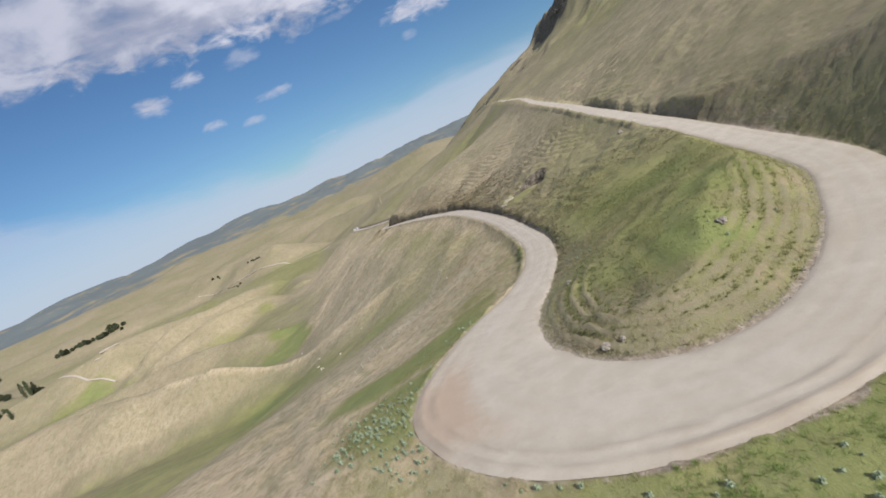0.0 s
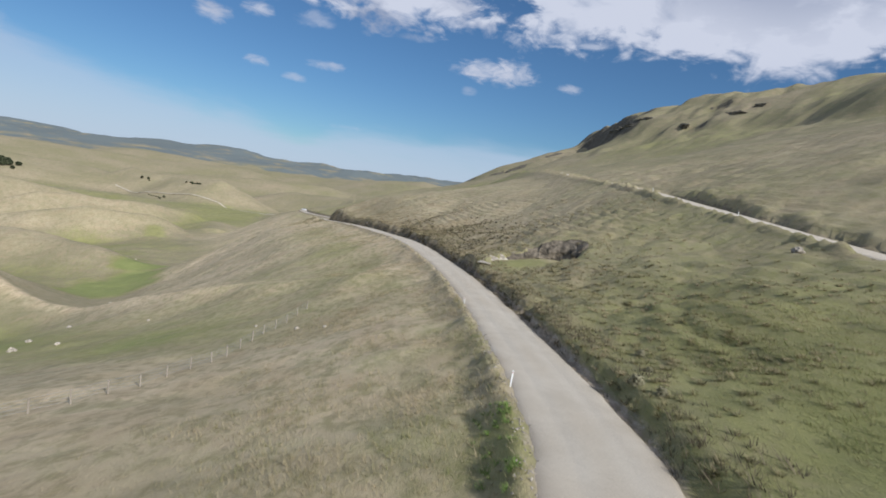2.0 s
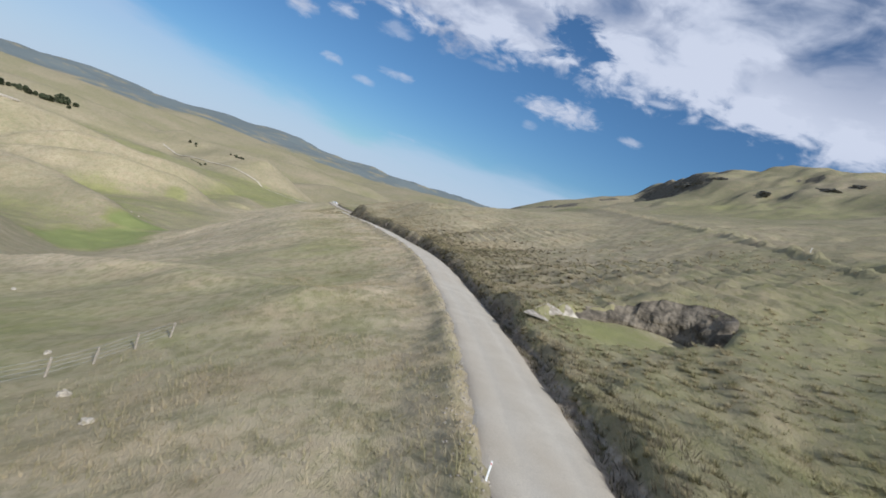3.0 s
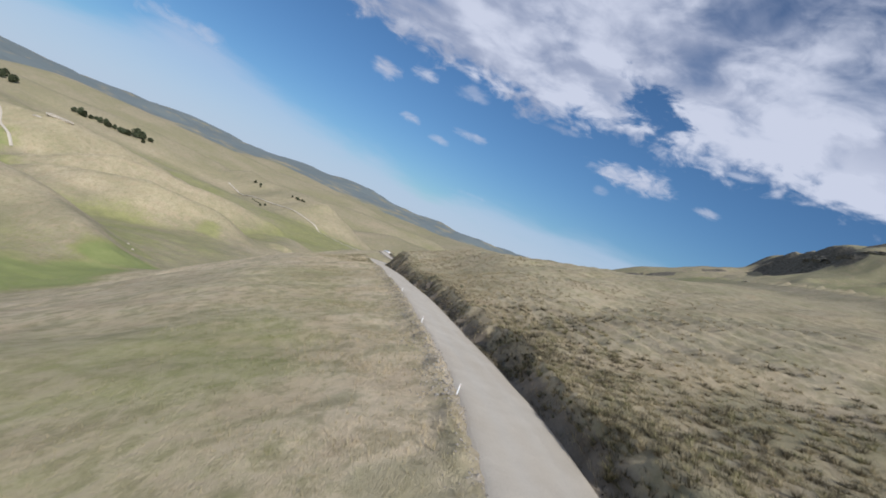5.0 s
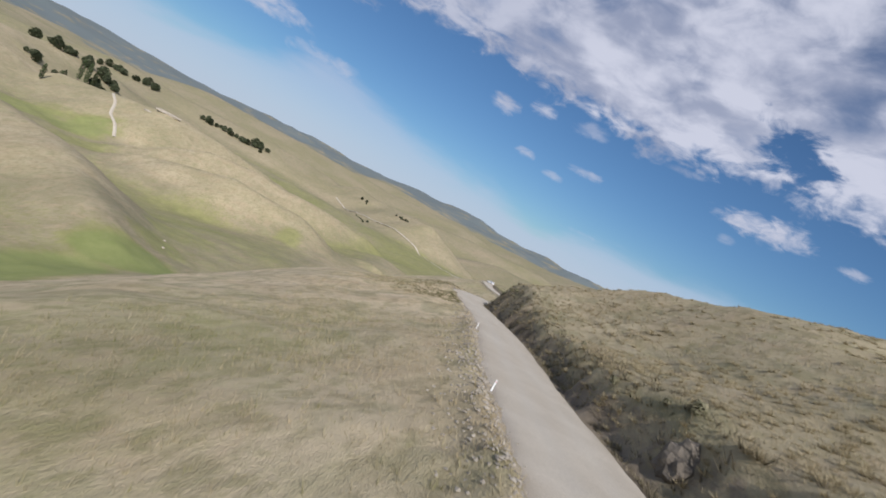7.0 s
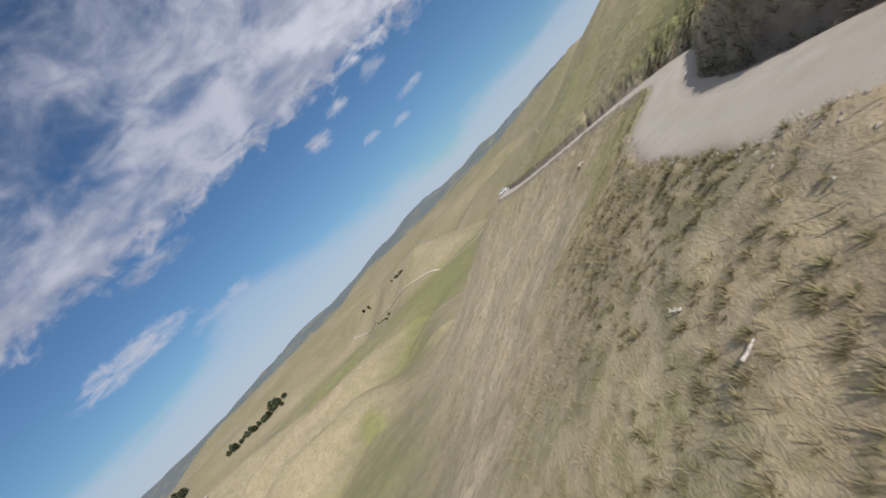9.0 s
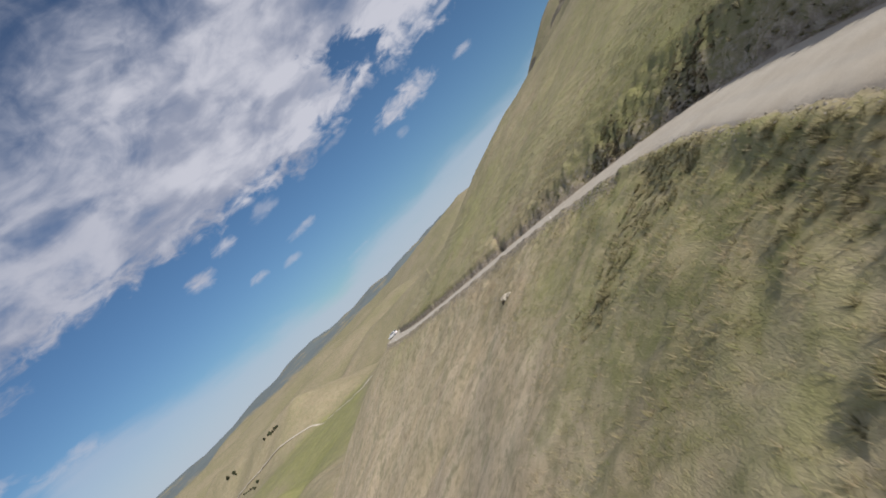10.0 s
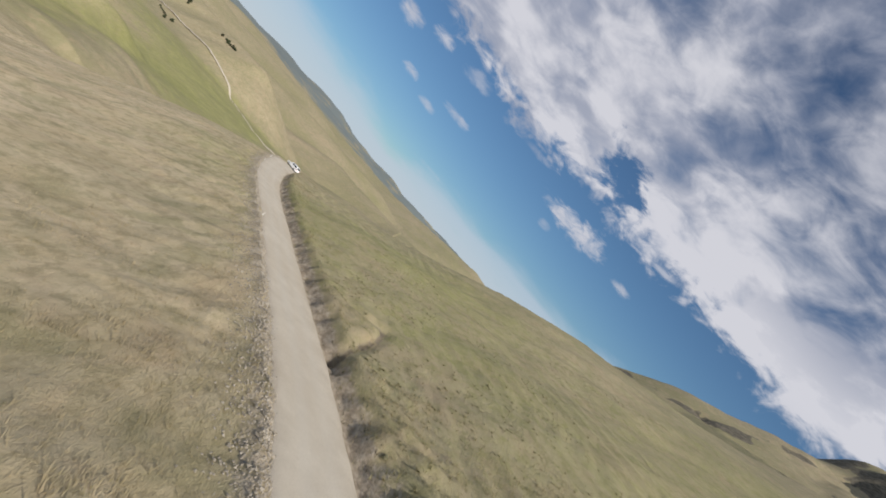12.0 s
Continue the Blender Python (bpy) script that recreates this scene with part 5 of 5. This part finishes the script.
row += [(-760 + 9 * i + rng.gauss(0, 6), 800 + 5 * i + rng.gauss(0, 6), rng.uniform(0.8, 1.5)) for i in range(10)]
row += [(-272 + 3.2 * i + rng.gauss(0, 1.5), 890 - 2.0 * i, rng.uniform(0.28, 0.45)) for i in range(8)] + [(-350, 946, 0.4), (-362, 952, 0.45), (-346, 940, 0.3)]
row += [(-315 + 5 * i, 866 - 4.5 * i, 0.22) for i in range(5)] + [(-286, 844, 0.35), (-290, 840, 0.3)]
plant_trees(pines, row)
plant_trees(poplars, [(-442, 534, 1.25), (-437, 557, 1.1), (-434, 561, 1.2), (-431, 565, 1.05), (-500, 590, 1.0), (-475, 570, 0.8)])
boulder((17, 3.5, 3.0), (-342, 561), LIMESTONE, "white limestone scar on a far hillside", 60, "far scars", 0.35, 30)
boulder((7, 2, 1.6), (-352, 553), LIMESTONE, "small white limestone scar on a far hillside", 61, "far scars", 0.35, 10)


def shed(at, size, turn, label):
    s = thing("farm_shed", pose(at[0], at[1], height(*at) - 0.2, 0, 0, turn), label, "shed", "farm buildings")
    l, w, h = size
    part("wall", box(bmesh.new(), (l, w, h), (0, 0, h / 2)), WHITE, s)
    bm = bmesh.new()
    v = [bm.verts.new(q) for q in ((-l / 2 - .4, -w / 2 - .4, h), (l / 2 + .4, -w / 2 - .4, h), (l / 2 + .4, w / 2 + .4, h), (-l / 2 - .4, w / 2 + .4, h), (-l / 2 - .4, 0, h + w * .3), (l / 2 + .4, 0, h + w * .3))]
    for f in ((0, 1, 5, 4), (2, 3, 4, 5), (0, 4, 3), (1, 2, 5), (3, 2, 1, 0)):
        bm.faces.new([v[i] for i in f])
    part("roof", bm, WHITE, s, "pale sheet-metal roof")
    part("door", box(bmesh.new(), (3, 0.12, h * 0.8), (0, -w / 2 - 0.03, h * 0.4)), TIMBER, s, "dark timber door")
    return s


shed((-430, 585), (11, 5, 2.4), 40, "long white farm shed among trees in the valley")
shed((-520, 640), (9, 6, 2.6), 25, "white farm shed beside a shelter belt")


# ---- car ----
def car():
    paint = plain_material("white_car_paint", (0.74, 0.74, 0.74), (0.8, 0.8, 0.8), 1, 0.25, 0.0)
    glass = plain_material("dark_glass", (0.015, 0.017, 0.02), (0.02, 0.022, 0.025), 1, 0.08, 0.0)
    rubber = plain_material("tyre_rubber", (0.015, 0.015, 0.015), (0.03, 0.03, 0.03), 20, 0.9, 0.2)
    metal = plain_material("wheel_metal", (0.35, 0.35, 0.36), (0.5, 0.5, 0.5), 20, 0.4, 0.0)
    lamp = plain_material("lamp_lens", (0.6, 0.6, 0.6), (0.8, 0.8, 0.8), 10, 0.2, 0.0)
    x, y = -55.2 * 1.0, 541.0
    z = max(height(x, y), float(LINE[np.argmin(np.hypot(LINE[:, 0] - x, LINE[:, 1] - y)), 2]))
    c = thing("car", pose(x, y, z, 0, 1, 62), "white sport utility vehicle parked at the road bend", "car")

    def hull(profile, half, inset=0.0):
        bm = bmesh.new()
        rows = []
        for sx in (-1, 1):
            rows.append([bm.verts.new((sx * (half - inset * (pz > 1.0) - 0.05 * (pz < 0.4)), py, pz)) for py, pz in profile])
        n = len(profile)
        for i in range(n):
            bm.faces.new((rows[0][i], rows[0][(i + 1) % n], rows[1][(i + 1) % n], rows[1][i]))
        bm.faces.new(rows[0][::-1])
        bm.faces.new(rows[1])
        bmesh.ops.recalc_face_normals(bm, faces=bm.faces[:])
        bmesh.ops.bevel(bm, geom=bm.edges[:], offset=0.05, segments=2, affect="EDGES")
        return bm

    body = [(-2.2, 0.35), (2.15, 0.35), (2.25, 0.55), (2.2, 0.88), (1.15, 1.02), (-2.15, 1.05), (-2.25, 0.6)]
    cabin = [(1.1, 1.0), (0.45, 1.6), (-1.75, 1.63), (-2.15, 1.0)]
    part("body", hull(body, 0.9), paint, c)
    part("cabin", hull(cabin, 0.82, 0.1), paint, c)
    part("windscreen", box(bmesh.new(), (1.3, 0.02, 0.72), (0, 0.83, 1.31), 0.0, Matrix.Rotation(radians(47), 4, "X")), glass, c, "dark tinted windscreen")
    part("rear_window", box(bmesh.new(), (1.25, 0.02, 0.45), (0, -2.0, 1.34), 0.0, Matrix.Rotation(radians(-32), 4, "X")), glass, c, "dark tinted rear window")
    for sx in (-1, 1):
        for py, l in ((0.0, 0.85), (-1.05, 0.9)):
            part("side_window", box(bmesh.new(), (0.02, l, 0.4), (sx * 0.79, py - 0.1, 1.32), 0.0, Matrix.Rotation(radians(sx * -6), 4, "Y")), glass, c, "dark tinted side window")
        part("headlight", box(bmesh.new(), (0.35, 0.06, 0.16), (sx * 0.65, 2.22, 0.75), 0.02), lamp, c, "clear headlight")
        part("tail_light", box(bmesh.new(), (0.14, 0.06, 0.35), (sx * 0.8, -2.22, 0.85), 0.02), REFLECTOR, c, "red tail light")
        for py in (-1.35, 1.4):
            bm = bmesh.new()
            tube(bm, (sx * 0.72, py, 0.35), (sx * 0.93, py, 0.35), 0.35, 0.35, 24)
            wheel = part("wheel", bm, rubber, c, "black rubber tyre")
            bm = bmesh.new()
            tube(bm, (sx * 0.90, py, 0.35), (sx * 0.945, py, 0.35), 0.21, 0.19, 16)
            part("rim", bm, metal, wheel, "grey metal rim")
    part("bumper", box(bmesh.new(), (1.75, 0.14, 0.25), (0, 2.2, 0.47), 0.04), rubber, c, "dark plastic bumper")
    return c


car()

# ---- crags on the ridge ----
CRAGS = [(224, 537, 16, 7, 6, 100), (232, 524, 18, 7, 5, 110), (239, 475, 20, 6, 5, 80), (262, 449, 26, 7, 6, 85), (276, 440, 14, 6, 4, 80), 
         
         (240, 598, 28, 8, 10, 95), (240, 560, 40, 9, 9, 95)]
for i, (cx, cy, l, w, h, turn) in enumerate(CRAGS):
    crag((cx, cy), (l, w, h), turn, i + 1, "dark weathered rock crag along the grassy ridge")
